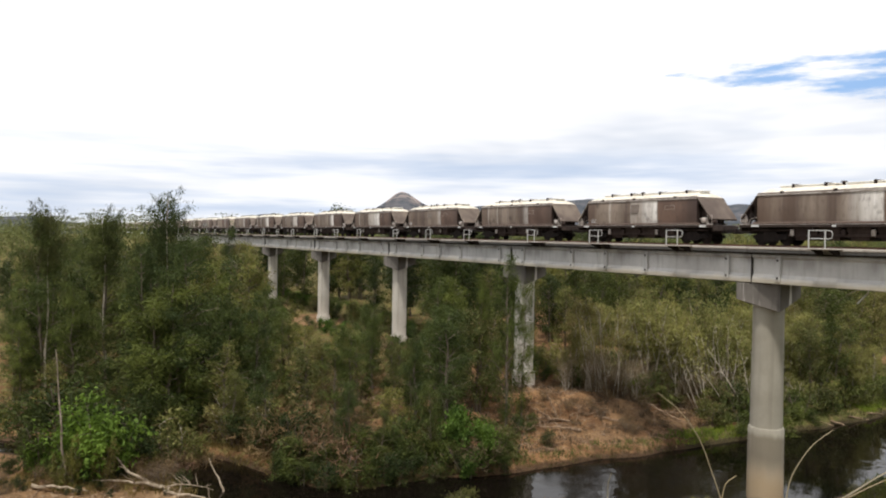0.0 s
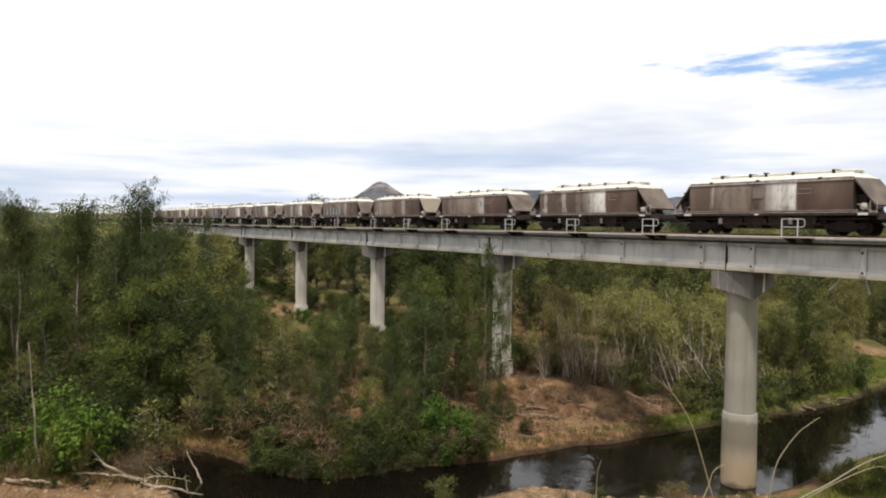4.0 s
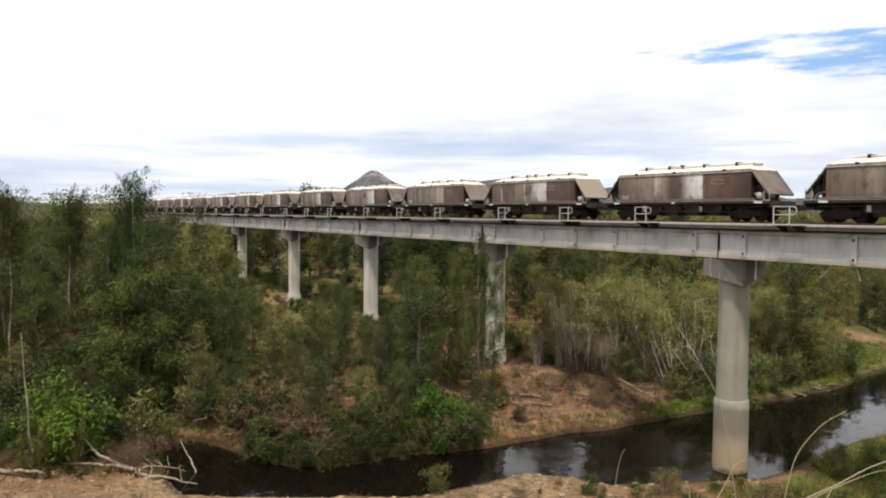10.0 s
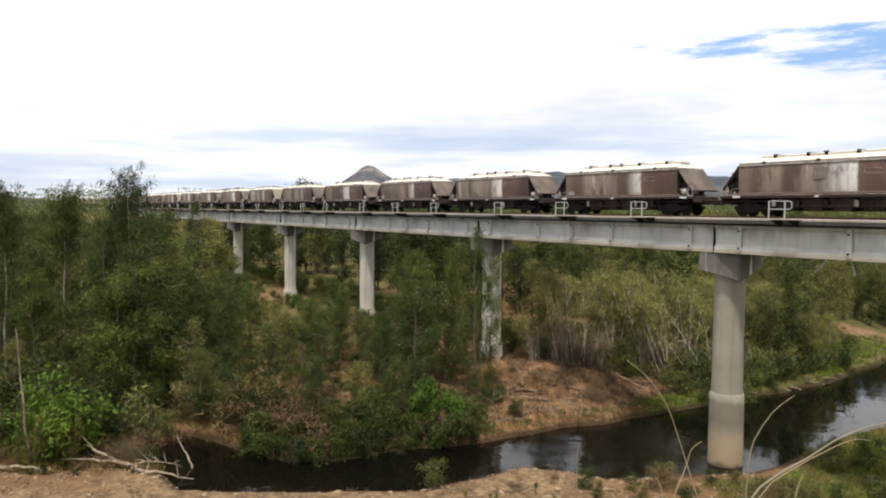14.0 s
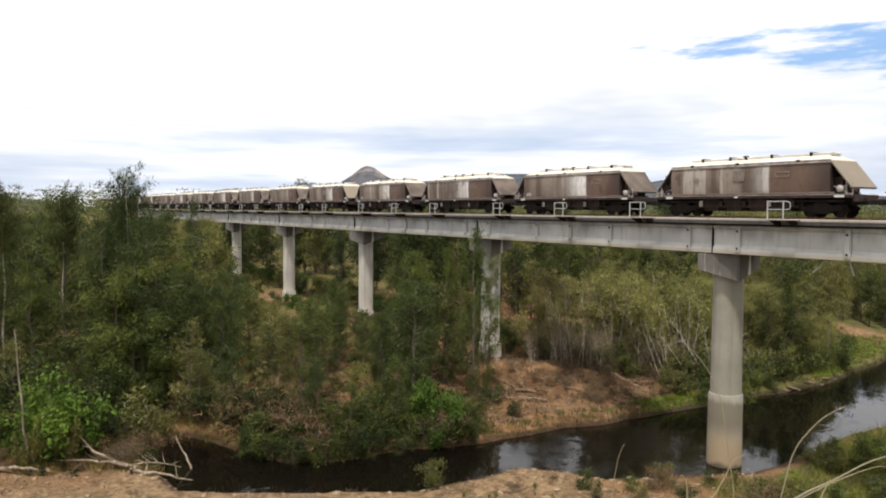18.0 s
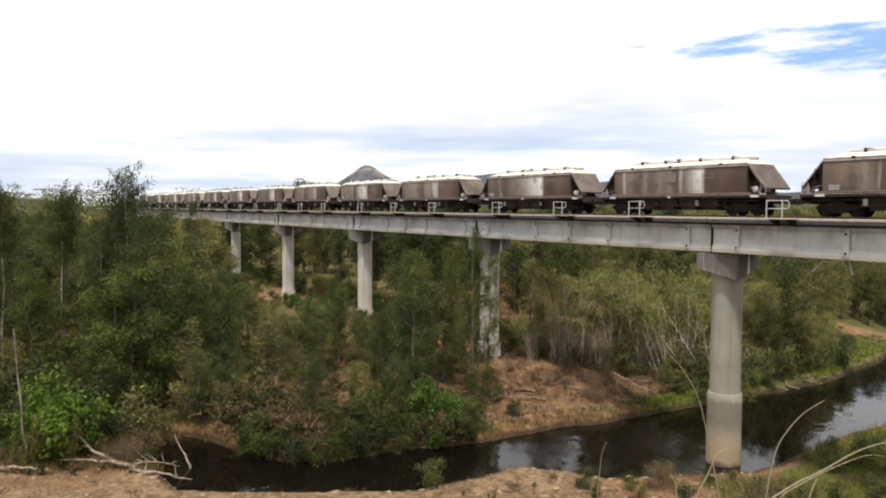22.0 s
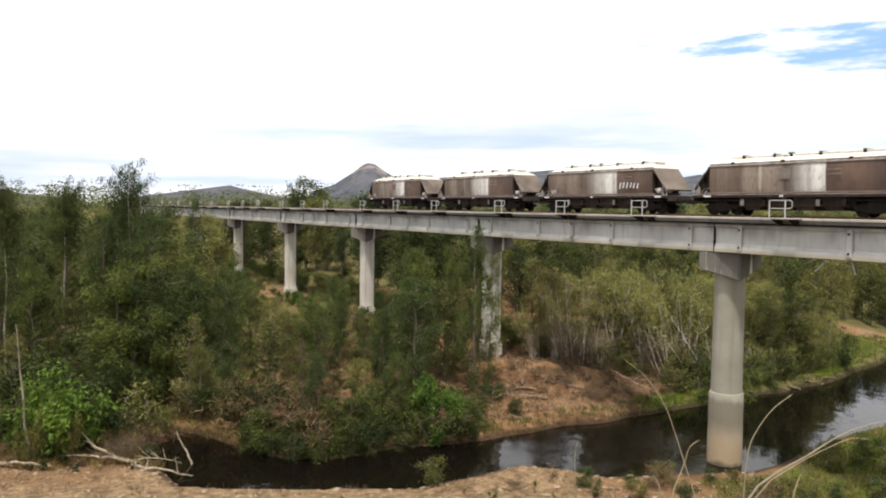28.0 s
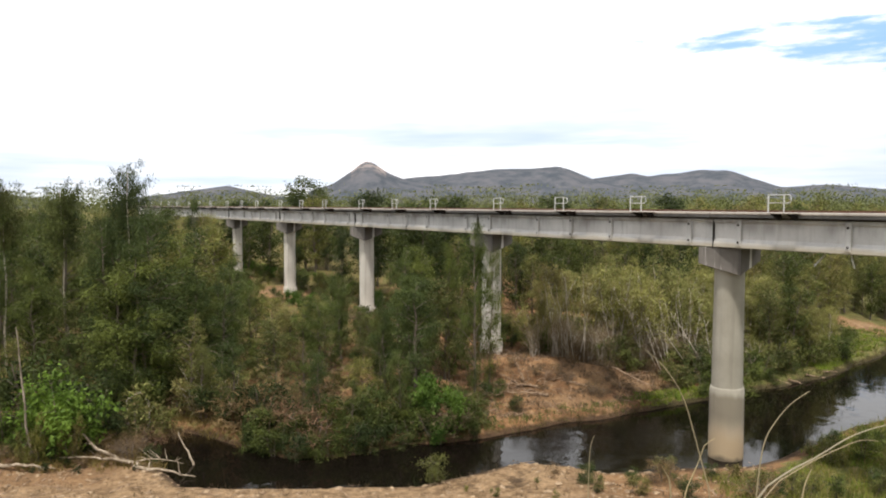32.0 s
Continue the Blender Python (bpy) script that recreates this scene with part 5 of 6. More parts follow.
def scatter(u0, u1, w0, w1, step, rng):
    for u in np.arange(u0, u1, step):
        for w in np.arange(w0, w1, step):
            yield u + rng.uniform(-0.45, 0.45) * step, w + rng.uniform(-0.45, 0.45) * step


def forest_foot(u, w):
    x, y = xy(u, w)
    return x, y, w - float(np.interp(u, FAR_U, FAR_W)), u / w


def front_forest():
    """She-oaks and scrub between the creek and the bridge."""
    rng = np.random.default_rng(21)
    spots = list(scatter(-62, 14, 47, 80, 3.7, rng)) + list(scatter(-92, 10, 80, 170, 6.4, rng))
    for u, w in spots:
        x, y, far, r = forest_foot(u, w)
        if far < 1.0 or r < -0.66 or x > 38.2:
            continue
        room = EYE[2] - drop_front(r) * w - lie(x, y)
        tall = min(room, rng.uniform(8, 14.5)) * rng.uniform(0.72, 1.0)
        if far < 5:
            tall = min(tall, rng.uniform(3, 6.5))
        if r > 0.03 and far < 8:
            continue
        if tall < 1.2:
            continue
        dice = rng.uniform()
        if tall < 4.2:
            (SHRUBS if dice < 0.55 else LIGHTS).put(u, w, max(tall, 1.6), rng)
        elif dice < (0.42 if r > -0.26 else 0.28 if r > -0.38 else 0.06):
            OLIVES.put(u, w, tall, rng)
        elif (dice < 0.5 and w > 60) or (dice < 0.4 and r < -0.38):
            DEEPS.put(u, w, tall, rng)
        else:
            (SHEOAKS if w < 70 else BACK_SHEOAKS).put(u, w, tall, rng)
    for u, w in scatter(-36, 4, 49, 72, 2.5, rng):
        x, y, far, r = forest_foot(u, w)
        if far > 2.5 and x < 38 and rng.uniform() < (0.75 if r < -0.04 else 0.25):
            dice = rng.uniform()
            (SHRUBS if dice < 0.4 else DARKS if dice < 0.52 else LIGHTS if dice < 0.78 else WEEDS).put(u, w, rng.uniform(1.3, 3.4), rng)
    # single trees that stand out: across / away, away, top above the eye per metre away
    for r, w, rise, wide in ((-0.605, 66, 0.028, 0.75), (-0.515, 64, 0.024, 0.75), (-0.334, 84, 0.018, 0.42), (0.044, 58.5, -0.018, 0.5), (0.064, 60.0, -0.055, 0.42), (0.008, 61, -0.046, 0.5),
                             (-0.03, 63, -0.052, 0.9), (-0.055, 66, -0.052, 0.9), (-0.08, 57, -0.12, 0.8), (-0.14, 68, -0.088, 0.8), (-0.46, 60, 0.0, 0.9), (-0.405, 58, 0.0, 0.9), (-0.43, 65, 0.0, 0.9), (-0.465, 57, -0.01, 0.8)):
        u = r * w
        x, y = xy(u, w)
        SHEOAKS.put(u, w, EYE[2] + rise * w - lie(x, y), rng, wide=wide)
    x, y = xy(-0.427 * 60, 60)
    LANDMARK.put(-0.427 * 60, 60, EYE[2] + 0.061 * 60 - lie(x, y), rng, wide=0.95)
    for r, w, rise in ((-0.602, 66, 0.042), (-0.515, 64, 0.035)):
        x, y = xy(r * w, w)
        LANDMARK.put(r * w, w, EYE[2] + rise * w - lie(x, y), rng, wide=0.75)
    # lower trees that hide its foot
    for r, w, rise in ((-0.45, 55.5, -0.075), (-0.425, 55, -0.095), (-0.44, 57, -0.085), (-0.41, 56, -0.06)):
        x, y = xy(r * w, w)
        SHEOAKS.put(r * w, w, EYE[2] + rise * w - lie(x, y), rng, wide=1.2)
    for r, w, rise in ((-0.345, 72, -0.062), (-0.32, 70, -0.09), (-0.35, 56, -0.15), (-0.21, 62, -0.14)):
        x, y = xy(r * w, w)
        OLIVES.put(r * w, w, EYE[2] + rise * w - lie(x, y), rng)


# clumps of long bare stems: across / away, away, stems, height, and the lean of the first and last one across the view
FANS = ((0.166, 67.6, 4, 8.6, -0.32, 0.02), (0.188, 67.2, 4, 8.2, -0.12, 0.18), (0.305, 66.9, 6, 7.6, -0.55, -0.05), (0.275, 67.6, 4, 8.4, -0.45, 0.05), (0.335, 68.4, 3, 8.6, -0.2, 0.15), (0.235, 68.4, 4, 8.8, -0.3, 0.2))


def fan(u, w, count, tall, low, high, rng):
    """One paperbark of long bare stems that spread from its foot, with thin tufts of leaves towards the tips."""
    x, y = xy(u, w)
    root = empty("bare_paperbark", pose(x, y, lie(x, y) - 0.15), "thin-crowned paperbark with long bare white stems", "tree", "bare paperbarks on the bank")
    b = Build()
    tips = []
    across = Vector((CU, -SU, 0))
    away = Vector((SU, CU, 0))
    for i in range(count):
        h = tall * rng.uniform(0.78, 1.0)
        lean = low + (high - low) * (i + rng.uniform(0.2, 0.8)) / count
        foot = across * rng.uniform(-0.5, 0.5) + away * rng.uniform(-0.4, 0.4)
        deep = rng.uniform(-0.12, 0.12)
        bow = rng.uniform(-0.25, 0.25)
        pts = []
        for k in range(9):
            t = k / 8
            pts.append(foot + across * (lean * h * t + bow * math.sin(3.1 * t) + 0.06 * rng.normal() * t) + away * deep * h * t + Vector((0, 0, h * t * (1 - 0.2 * lean * lean * t))))
        b.tube(pts, [0.046 * (1 - t / 8) ** 0.7 + 0.014 for t in range(9)], 5)
        for k in range(7):
            t = rng.uniform(0.4, 0.98)
            j = min(int(t * 8), 7)
            p = pts[j].lerp(pts[j + 1], t * 8 - j)
            q = p + across * rng.uniform(-0.9, 0.9) + away * rng.uniform(-0.7, 0.7) + Vector((0, 0, rng.uniform(0.5, 1.7)))
            b.tube((p, p.lerp(q, 0.5) + Vector((0, 0, 0.08)), q), [0.03, 0.02, 0.008], 3, False)
            tips += [q, p.lerp(q, 0.6)] * (2 if t > 0.62 else 1)
        tips += [pts[-1]] * 3
    n = 260 * count
    c = np.array(tips)[rng.integers(len(tips), size=n)] + rng.normal(size=(n, 3)) * np.array((0.3, 0.3, 0.34))
    v, f = leaf_quads(c, rng.normal(size=(n, 3)) + np.array((0, 0, 0.6)), 0.36 * rng.uniform(0.6, 1.4, n), 0.1 * rng.uniform(0.6, 1.4, n), rng)
    child("trunk", b.mesh("trunk", BARK_PALE, True), root)
    child("crown", mesh_of("crown", v, f, PAPERLEAF), root)


def back_forest():
    """The woods behind the bridge; lower towards the open water."""
    rng = np.random.default_rng(22)
    spots = list(scatter(-60, 75, 62, 110, 5.0, rng)) + list(scatter(-110, 130, 110, 190, 9.0, rng))
    for u, w in spots:
        x, y, far, r = forest_foot(u, w)
        if far < 6 or abs(r) > 0.66 or x < 46.5:
            continue
        if r > 0.40 and w < (78 if r < 0.5 else 94) + rng.uniform(-3, 3):
            continue
        if 0.03 < r < 0.26 and w < 70:
            continue
        room = EYE[2] + rng.uniform(0.002, 0.026) * w
        if r > 0.05:
            room = min(room, float(np.interp(r, (0.3, 0.36), (0.27, 0.40))) * (w - 50) + rng.uniform(0, 1.5))
        if 0.40 < r and w < 92:
            room = min(room, rng.uniform(5, 8))
        if r > 0.53:
            room = min(room, (0.22 if r > 0.57 else 0.3) * (w - 68) + rng.uniform(0, 1.5))
        tall = min(room - lie(x, y), rng.uniform(8.5, 16))
        if tall < 2.5:
            continue
        dice = rng.uniform()
        if 0.12 < r < 0.40 and w < 84:
            PAPERBARKS.put(u, w, tall * rng.uniform(0.85, 1), rng)
        elif dice < (0.9 if r < 0.0 else 0.75 if r < 0.12 else 0.65 if r < 0.36 else 0.1):
            DEEPS.put(u, w, tall, rng)
        elif 0.36 < r < 0.5 and dice < 0.5:
            PAPERBARKS.put(u, w, tall, rng)
        else:
            OLIVES.put(u, w, tall, rng)
    # a dark crown over the far end of the track and others that top the rest
    for r, w, rise, wide in ((-0.187, 150, 0.041, 1.0), (-0.172, 152, 0.030, 0.9), (-0.20, 148, 0.022, 0.8), (-0.16, 150, 0.02, 0.8)):
        x, y = xy(r * w, w)
        DEEPS.put(r * w, w, EYE[2] + rise * w - lie(x, y), rng, wide=wide)
    # clump of bare-stemmed paperbarks on the bank
    for r, w, count, tall, low, high in FANS:
        fan(r * w, w, count, tall, low, high, rng)
    for r, w, t in ((0.275, 70.0, 9.4), (0.325, 71.5, 9.4)):
        STEMS.put(r * w, w, t, rng)
    for r, w, t in ((0.14, 71, 8.0), (0.21, 70.5, 9.0), (0.225, 72, 9.8), (0.245, 70.5, 9.2), (0.26, 73, 9.6), (0.30, 74, 10.0), (0.34, 72, 9.0)):
        PAPERBARKS.put(r * w, w, t, rng)
    # taller trees past the first pier, which the creek mirrors
    for r in np.arange(0.385, 0.535, 0.016):
        for w in (rng.uniform(73, 78), rng.uniform(80, 90)):
            dice = rng.uniform()
            (OLIVES if dice < 0.45 else PAPERBARKS if dice < 0.92 else DEEPS).put(r * w, w, rng.uniform(6.0, 8.5) if w < 79 else rng.uniform(7.5, 10), rng)
    # trees that close the open grass by the water
    for r in np.arange(0.52, 0.66, 0.011):
        w = rng.uniform(98, 110)
        (OLIVES if rng.uniform() < 0.55 else DEEPS).put(r * w, w, rng.uniform(6, 9), rng)
    # dim undergrowth that closes the view below the crowns
    for r in np.arange(0.03, 0.36, 0.009):
        w = rng.uniform(71, 80)
        dice = rng.uniform()
        (WEEDS if dice < 0.3 else LIGHTS if dice < 0.6 else SHRUBS if dice < 0.8 else PALES).put(r * w, w, rng.uniform(1.6, 3.6), rng)
    for r in np.arange(0.125, 0.35, 0.0085):
        w = rng.uniform(66.8, 70.5)
        TWIGS.put(r * w, w, rng.uniform(2.0, 3.8), rng)
    # green and brown thicket below them
    for r in np.arange(0.13, 0.35, 0.011):
        if not (0.16 < r < 0.195 or 0.27 < r < 0.29):
            w = rng.uniform(66.5, 71)
            dice = rng.uniform()
            (LIGHTS if dice < 0.5 else SHRUBS if dice < 0.75 else WEEDS).put(r * w, w, rng.uniform(1.6, 3.6), rng)


def bank_bushes():
    rng = np.random.default_rng(23)
    # scrub leaning over the far water's edge
    for u in np.arange(-44, 3.5, 0.85):
        w = np.interp(u, FAR_U, FAR_W) + (rng.uniform(0.2, 2.6) if u > -14 else rng.uniform(1.8, 3.5))
        dice = rng.uniform()
        (DARKS if dice < (0.8 if -15 < u < -8 else 0.4) else SHRUBS if dice < 0.65 or -15 < u < -8 else LIGHTS if dice < 0.78 else WEEDS).put(u, w, rng.uniform(1.3, 3.0), rng)
    for u in np.arange(20, 42.5, 0.8):
        w = np.interp(u, FAR_U, FAR_W) + (rng.uniform(1.6, 5.0) if 31 < u < 41 else rng.uniform(-0.1, 3.0))
        (SHRUBS if rng.uniform() < 0.55 else LIGHTS).put(u, w, rng.uniform(1.4, 3.6), rng)
    for u, w in scatter(22, 60, 66, 97, 2.6, rng):
        if w - np.interp(u, FAR_U, FAR_W) > 3 and rng.uniform() < 0.85 and u / w < 0.52 + 0.03 * rng.normal() and not any(abs(u / w - a / b) < c / b and -7 < w - b < 2 for a, b, c, _ in SANDY):
            dice = rng.uniform()
            (SHRUBS if dice < 0.25 else LIGHTS if dice < 0.55 else PALES).put(u, w, rng.uniform(1.6, 4.4), rng)
    for u, w in scatter(38, 62, 74, 100, 3.4, rng):
        if w - np.interp(u, FAR_U, FAR_W) > 6 and 0.5 < u / w < 0.64 and rng.uniform() < 0.5 and not any(abs(u / w - a / b) < c / b and -7 < w - b < 2 for a, b, c, _ in SANDY):
            (LIGHTS if rng.uniform() < 0.6 else PALES).put(u, w, rng.uniform(0.8, 2.4), rng)
    for u in np.arange(-13.5, 3.0, 0.75):
        w = np.interp(u, FAR_U, FAR_W) + rng.uniform(-0.3, 0.7)
        dice = rng.uniform()
        (DARKS if dice < 0.75 else SHRUBS).put(u, w, rng.uniform(1.0, 2.5), rng, sink=0.25)
    # a second, taller row behind them
    for u in np.arange(-15.5, -1.5, 1.1):
        w = np.interp(u, FAR_U, FAR_W) + rng.uniform(1.2, 4.0)
        dice = rng.uniform()
        (DARKS if dice < (0.5 if u < -8 else 0.15) else SHRUBS if dice < 0.55 else LIGHTS if dice < 0.75 else WEEDS if dice < 0.9 else TWIGS).put(u, w, rng.uniform(2.0, 4.0), rng)
    # undergrowth below the bridge
    for y in np.arange(60, 175, 2.3):
        for x in (36.5, 39.0, 44.8, 47.5, 50.5):
            u, w = uw(x + rng.uniform(-1, 1), y + rng.uniform(-1, 1))
            if rng.uniform() < 0.85 and not (x < 42 and min(abs(y - FIRST_PIER - k * SPAN + 1) for k in (3, 4)) < 4):
                dice = rng.uniform()
                (SHRUBS if dice < 0.4 else LIGHTS if dice < 0.75 else GREENS if y > 85 else WEEDS).put(u, w, rng.uniform(1.1, 2.8), rng)
    # dry stuff over the mound
    for u, w in scatter(0, 20, 55, 71, 1.5, rng):
        if w - np.interp(u, FAR_U, FAR_W) > 2.2 and rng.uniform() < 0.45:
            WEEDS.put(u, w, rng.uniform(0.4, 1.2), rng)
    for u, w in scatter(12, 24, 67, 73, 1.7, rng):
        WEEDS.put(u, w, rng.uniform(1.2, 2.4), rng)
    for u, w, t in ((3.2, 57.5, 2.0), (4.4, 58.5, 1.6), (5.6, 57.0, 1.5), (1.6, 56.5, 2.2)):
        SHRUBS.put(u, w, t, rng)
    # bright bushes
    GREENS.put(-1.2, 51.9, 4.8, rng, wide=0.72)
    GREENS.put(0.5, 51.6, 3.6, rng, wide=0.8)
    GREENS.put(-0.3, 50.5, 2.6, rng, wide=0.8)
    LIMES.put(-24.7, 47.3, 5.6, rng, wide=0.95)
    LIMES.put(-26.8, 47.4, 4.4, rng, wide=0.9)
    LIMES.put(-28.3, 47.2, 3.0, rng, wide=0.7)
    for u, w, t in ((-28.6, 47.0, 4.0), (-23.2, 50.2, 3.4), (-24.6, 45.5, 1.3), (-25.0, 50.5, 4.5), (-30, 49, 5), (-29, 51.5, 7), (-27, 48.5, 4.2), (-25.8, 49.2, 5.0), (-24.0, 48.6, 2.6), (-27.5, 46.4, 2.0)):
        DARKS.put(u, w, t, rng)
    # pale scrub between the lime bush and the pool
    for u, w, t in ((-21.5, 51.2, 3.4), (-20.0, 53.0, 3.0), (-22.4, 53.4, 4.2), (-18.6, 55.2, 3.2), (-17.0, 56.5, 3.6), (-24.0, 54.6, 4.6), (-19.4, 56.8, 4.4)):
        (LIGHTS if rng.uniform() < 0.55 else PALES).put(u, w, t, rng)
        WEEDS.put(u + 0.9, w - 0.8, rng.uniform(1.4, 2.4), rng)
    # drooping feathery growth on the dead trunk's foot
    for u, w, t in ((-25.6, 45.3, 3.6), (-23.5, 45.6, 3.4), (-26.2, 45.0, 2.6)):
        LIGHTS.put(u, w, t, rng, wide=0.5)
    # tangle behind the driftwood
    for u, w in scatter(-31, -18.5, 43.9, 51, 1.1, rng):
        if np.interp(u, NEAR_U, NEAR_W) - w > -0.2 and rng.uniform() < 0.8:
            dice = rng.uniform()
            (DARKS if dice < 0.35 else WEEDS if dice < 0.8 else LIGHTS).put(u, w, rng.uniform(0.5, 1.7) * (1.0 if w > 45 else 0.6), rng)
    # near bank, along the foot of the slope
    for u, w in scatter(17, 37, 39, 50, 1.8, rng):
        near = np.interp(u, NEAR_U, NEAR_W) - w
        if near > 1.2 and rng.uniform() < 0.62 and (u > 22.5 or w < 42):
            (SHRUBS if rng.uniform() < 0.5 else LIGHTS).put(u, w, rng.uniform(0.8, 2.0), rng)
    # low growth on the near sand
    for u, w in scatter(2, 20, 39.5, 45, 1.5, rng):
        if np.interp(u, NEAR_U, NEAR_W) - w > 0.5 and rng.uniform() < 0.4:
            dice = rng.uniform()
            (LIGHTS if dice < 0.5 else SHRUBS if dice < 0.75 else WEEDS).put(u, w, rng.uniform(0.4, 1.1) * (1.5 if u > 8 else 1), rng)
    for u, w, t in ((-0.4, 42.9, 2.2), (8.2, 42.0, 1.3), (24.5, 45, 1.8), (27, 46.5, 2.2), (29.5, 48, 2.0), (11, 42.3, 1.2), (16.5, 43.5, 1.0)):
        SHRUBS.put(u, w, t, rng)


front_forest()
back_forest()
bank_bushes()


def far_woods():
    """The woods out to the hills, as leafy clumps."""
    rng = np.random.default_rng(31)
    vs, fs, n0 = [], [], 0
    count = 1700
    w = 170 * (1400 / 170) ** rng.uniform(0, 1, count)
    r = rng.uniform(-0.72, 0.72, count)
    u = r * w
    for i in range(count):
        x, y = xy(u[i], w[i])
        if abs(x - TRACK_X) < 9:
            continue
        z = lie(x, y)
        tall = min(rng.uniform(13, 21), EYE[2] - z + w[i] * rng.uniform(0.006, 0.031))
        n = 200 if w[i] < 380 else 90
        size = min(1.0, max(0.5, w[i] / 600))
        c = rng.normal(size=(n, 3)) * np.array((2.4, 2.4, 0.26 * tall)) + np.array((x, y, z + tall * 0.62))
        c[:, 2] = np.minimum(c[:, 2], z + tall)
        v, f = leaf_quads(c, rng.normal(size=(n, 3)), rng.uniform(0.8, 1.8, n) * size, rng.uniform(0.5, 1.0, n) * size, rng)
        vs.append(v)
        fs.append(f + n0)
        n0 += len(v)
    me = mesh_of("far_woods", np.concatenate(vs), np.concatenate(fs), FARLEAF)
    tagged(new("far_woods", me), "distant bushland treetops below the hills", "woods", kind="stuff")


FARLEAF = leaf("far_woods_foliage", (0.045, 0.058, 0.02), (0.155, 0.165, 0.052))
far_woods()


# ---- driftwood, grass and small things ----
def bent(p, q, sag, n, rng, jitter=0.05):
    p, q = Vector(p), Vector(q)
    pts = []
    for i in range(n):
        t = i / (n - 1)
        pts.append(p.lerp(q, t) + Vector((rng.normal() * jitter, rng.normal() * jitter, 4 * sag * t * (1 - t) + rng.normal() * jitter)))
    return pts


def log(u0, w0, z0, u1, w1, z1, thick, label, rng, sag=0.1, twigs=3, name="driftwood_log", material=None):
    """A fallen bleached trunk between two places, lying on the ground, with stubs of branches."""
    x0, y0 = xy(u0, w0)
    x1, y1 = xy(u1, w1)
    o = Vector((x0, y0, lie(x0, y0) + z0))
    q = Vector((x1, y1, lie(x1, y1) + z1)) - o
    b = Build()
    pts = bent((0, 0, 0), q, sag, 9, rng, thick * 0.5)
    b.tube(pts, [thick * (1 - 0.75 * i / 8) for i in range(9)], 7)
    for k in range(twigs):
        i = int(rng.integers(2, 8))
        d = Vector((rng.normal(), rng.normal(), abs(rng.normal()) * 0.7)).normalized() * q.length * rng.uniform(0.15, 0.35)
        b.tube(bent(pts[i], pts[i] + d, 0.05, 5, rng, thick * 0.3), [thick * 0.4 * (1 - 0.8 * j / 4) for j in range(5)], 5)
    ob = new(name, b.mesh(name, material or DRIFT, True))
    ob.location = o
    return tagged(ob, label, "log")


def driftwood():
    rng = np.random.default_rng(5)
    log(-18.9, 44.9, 0.1, -23.7, 46.5, 2.2, 0.15, "bleached fallen branch lying on the sand bar", rng, -0.5, 2)
    log(-19.4, 44.8, 0.2, -24.4, 45.7, 0.3, 0.11, "bleached crooked log on the sand bar", rng, 0.25, 2)
    log(-19.0, 44.0, 0.15, -15.2, 44.2, 0.6, 0.12, "straight bleached log at the water's edge", rng, 0.0, 2)
    log(-15.8, 46.3, 0.4, -17.5, 47.6, 2.6, 0.09, "bleached pole sticking up out of the water", rng, 0.0, 0)
    log(-27.5, 44.2, 0.2, -23.8, 44.3, 0.25, 0.13, "pale log on the sand bar below the trees", rng, 0.05, 1)
    log(-20.0, 45.0, 0.1, -16.4, 45.4, 1.0, 0.07, "tangle of dead branches at the water's edge", rng, 0.3, 6)
    log(-26.1, 45.6, 0.0, -27.3, 46.5, 8.4, 0.10, "leaning grey tree trunk on the sand bar", rng, 0.25, 0, "dead_tree", GREYTRUNK)
    # on the far mound
    for u0, w0, u1, w1, z1, th in ((6.4, 60.5, 4.6, 59.6, 1.5, 0.09), (6.8, 61.0, 6.0, 61.6, 1.9, 0.09), (7.8, 60.2, 3.6, 60.6, 0.3, 0.1), (8.6, 59.4, 4.8, 59.0, 0.3, 0.1), (14.6, 66.5, 18.6, 62.0, 0.15, 0.12),
                                   (10.5, 61.5, 14.0, 60.2, 0.1, 0.07), (1.2, 58.0, 3.8, 57.6, 0.5, 0.12), (2.0, 57.0, 4.8, 58.0, 0.8, 0.1), (3.0, 62.0, 1.4, 63.0, 2.8, 0.1), (0.8, 63.0, 1.6, 60.0, 4.2, 0.08)):
        log(u0, w0, 0.1, u1, w1, z1, th, "dead grey branch among dry weeds on the bank", rng, 0.1, 4, material=STICK)
    # heap of flood debris on the mound's crest
    for _ in range(16):
        u0, w0 = 5.6 + rng.normal() * 1.5, 60.0 + rng.normal() * 1.2
        log(u0, w0, 0.05, u0 + rng.uniform(-2.2, 2.2), w0 + rng.uniform(-1.2, 1.2), rng.uniform(0.1, 1.5), rng.uniform(0.03, 0.06), "thin dead branch in a heap of flood debris", rng, 0.15, 3, "dead_branch", STICK)
    for u0, w0, u1, w1 in ((30.5, 67.2, 33.6, 67.9), (32.4, 68.0, 36.0, 68.6), (34.6, 69.4, 37.6, 70.6), (37.2, 70.9, 39.6, 72.6)):
        log(u0, w0, 0.15, u1, w1, -0.1, 0.1, "brown log stranded along the far bank", rng, 0.1, 1, material=STICK)
    # white paperbark limbs hanging out over the far bank
    for u0, w0, u1, w1, z1, th in ((24.5, 66.0, 20.0, 67.0, 7.0, 0.06), (24.8, 66.2, 23.2, 65.4, 6.5, 0.055), (23.0, 66.5, 19.0, 65.5, 5.0, 0.05), (25.2, 65.6, 27.0, 65.0, 5.6, 0.05)):
        log(u0, w0, 0.1, u1, w1, z1, th, "bare white leaning branch at the far bank", rng, 0.4, 4, "bare_branch", BARK_PALE)


driftwood()


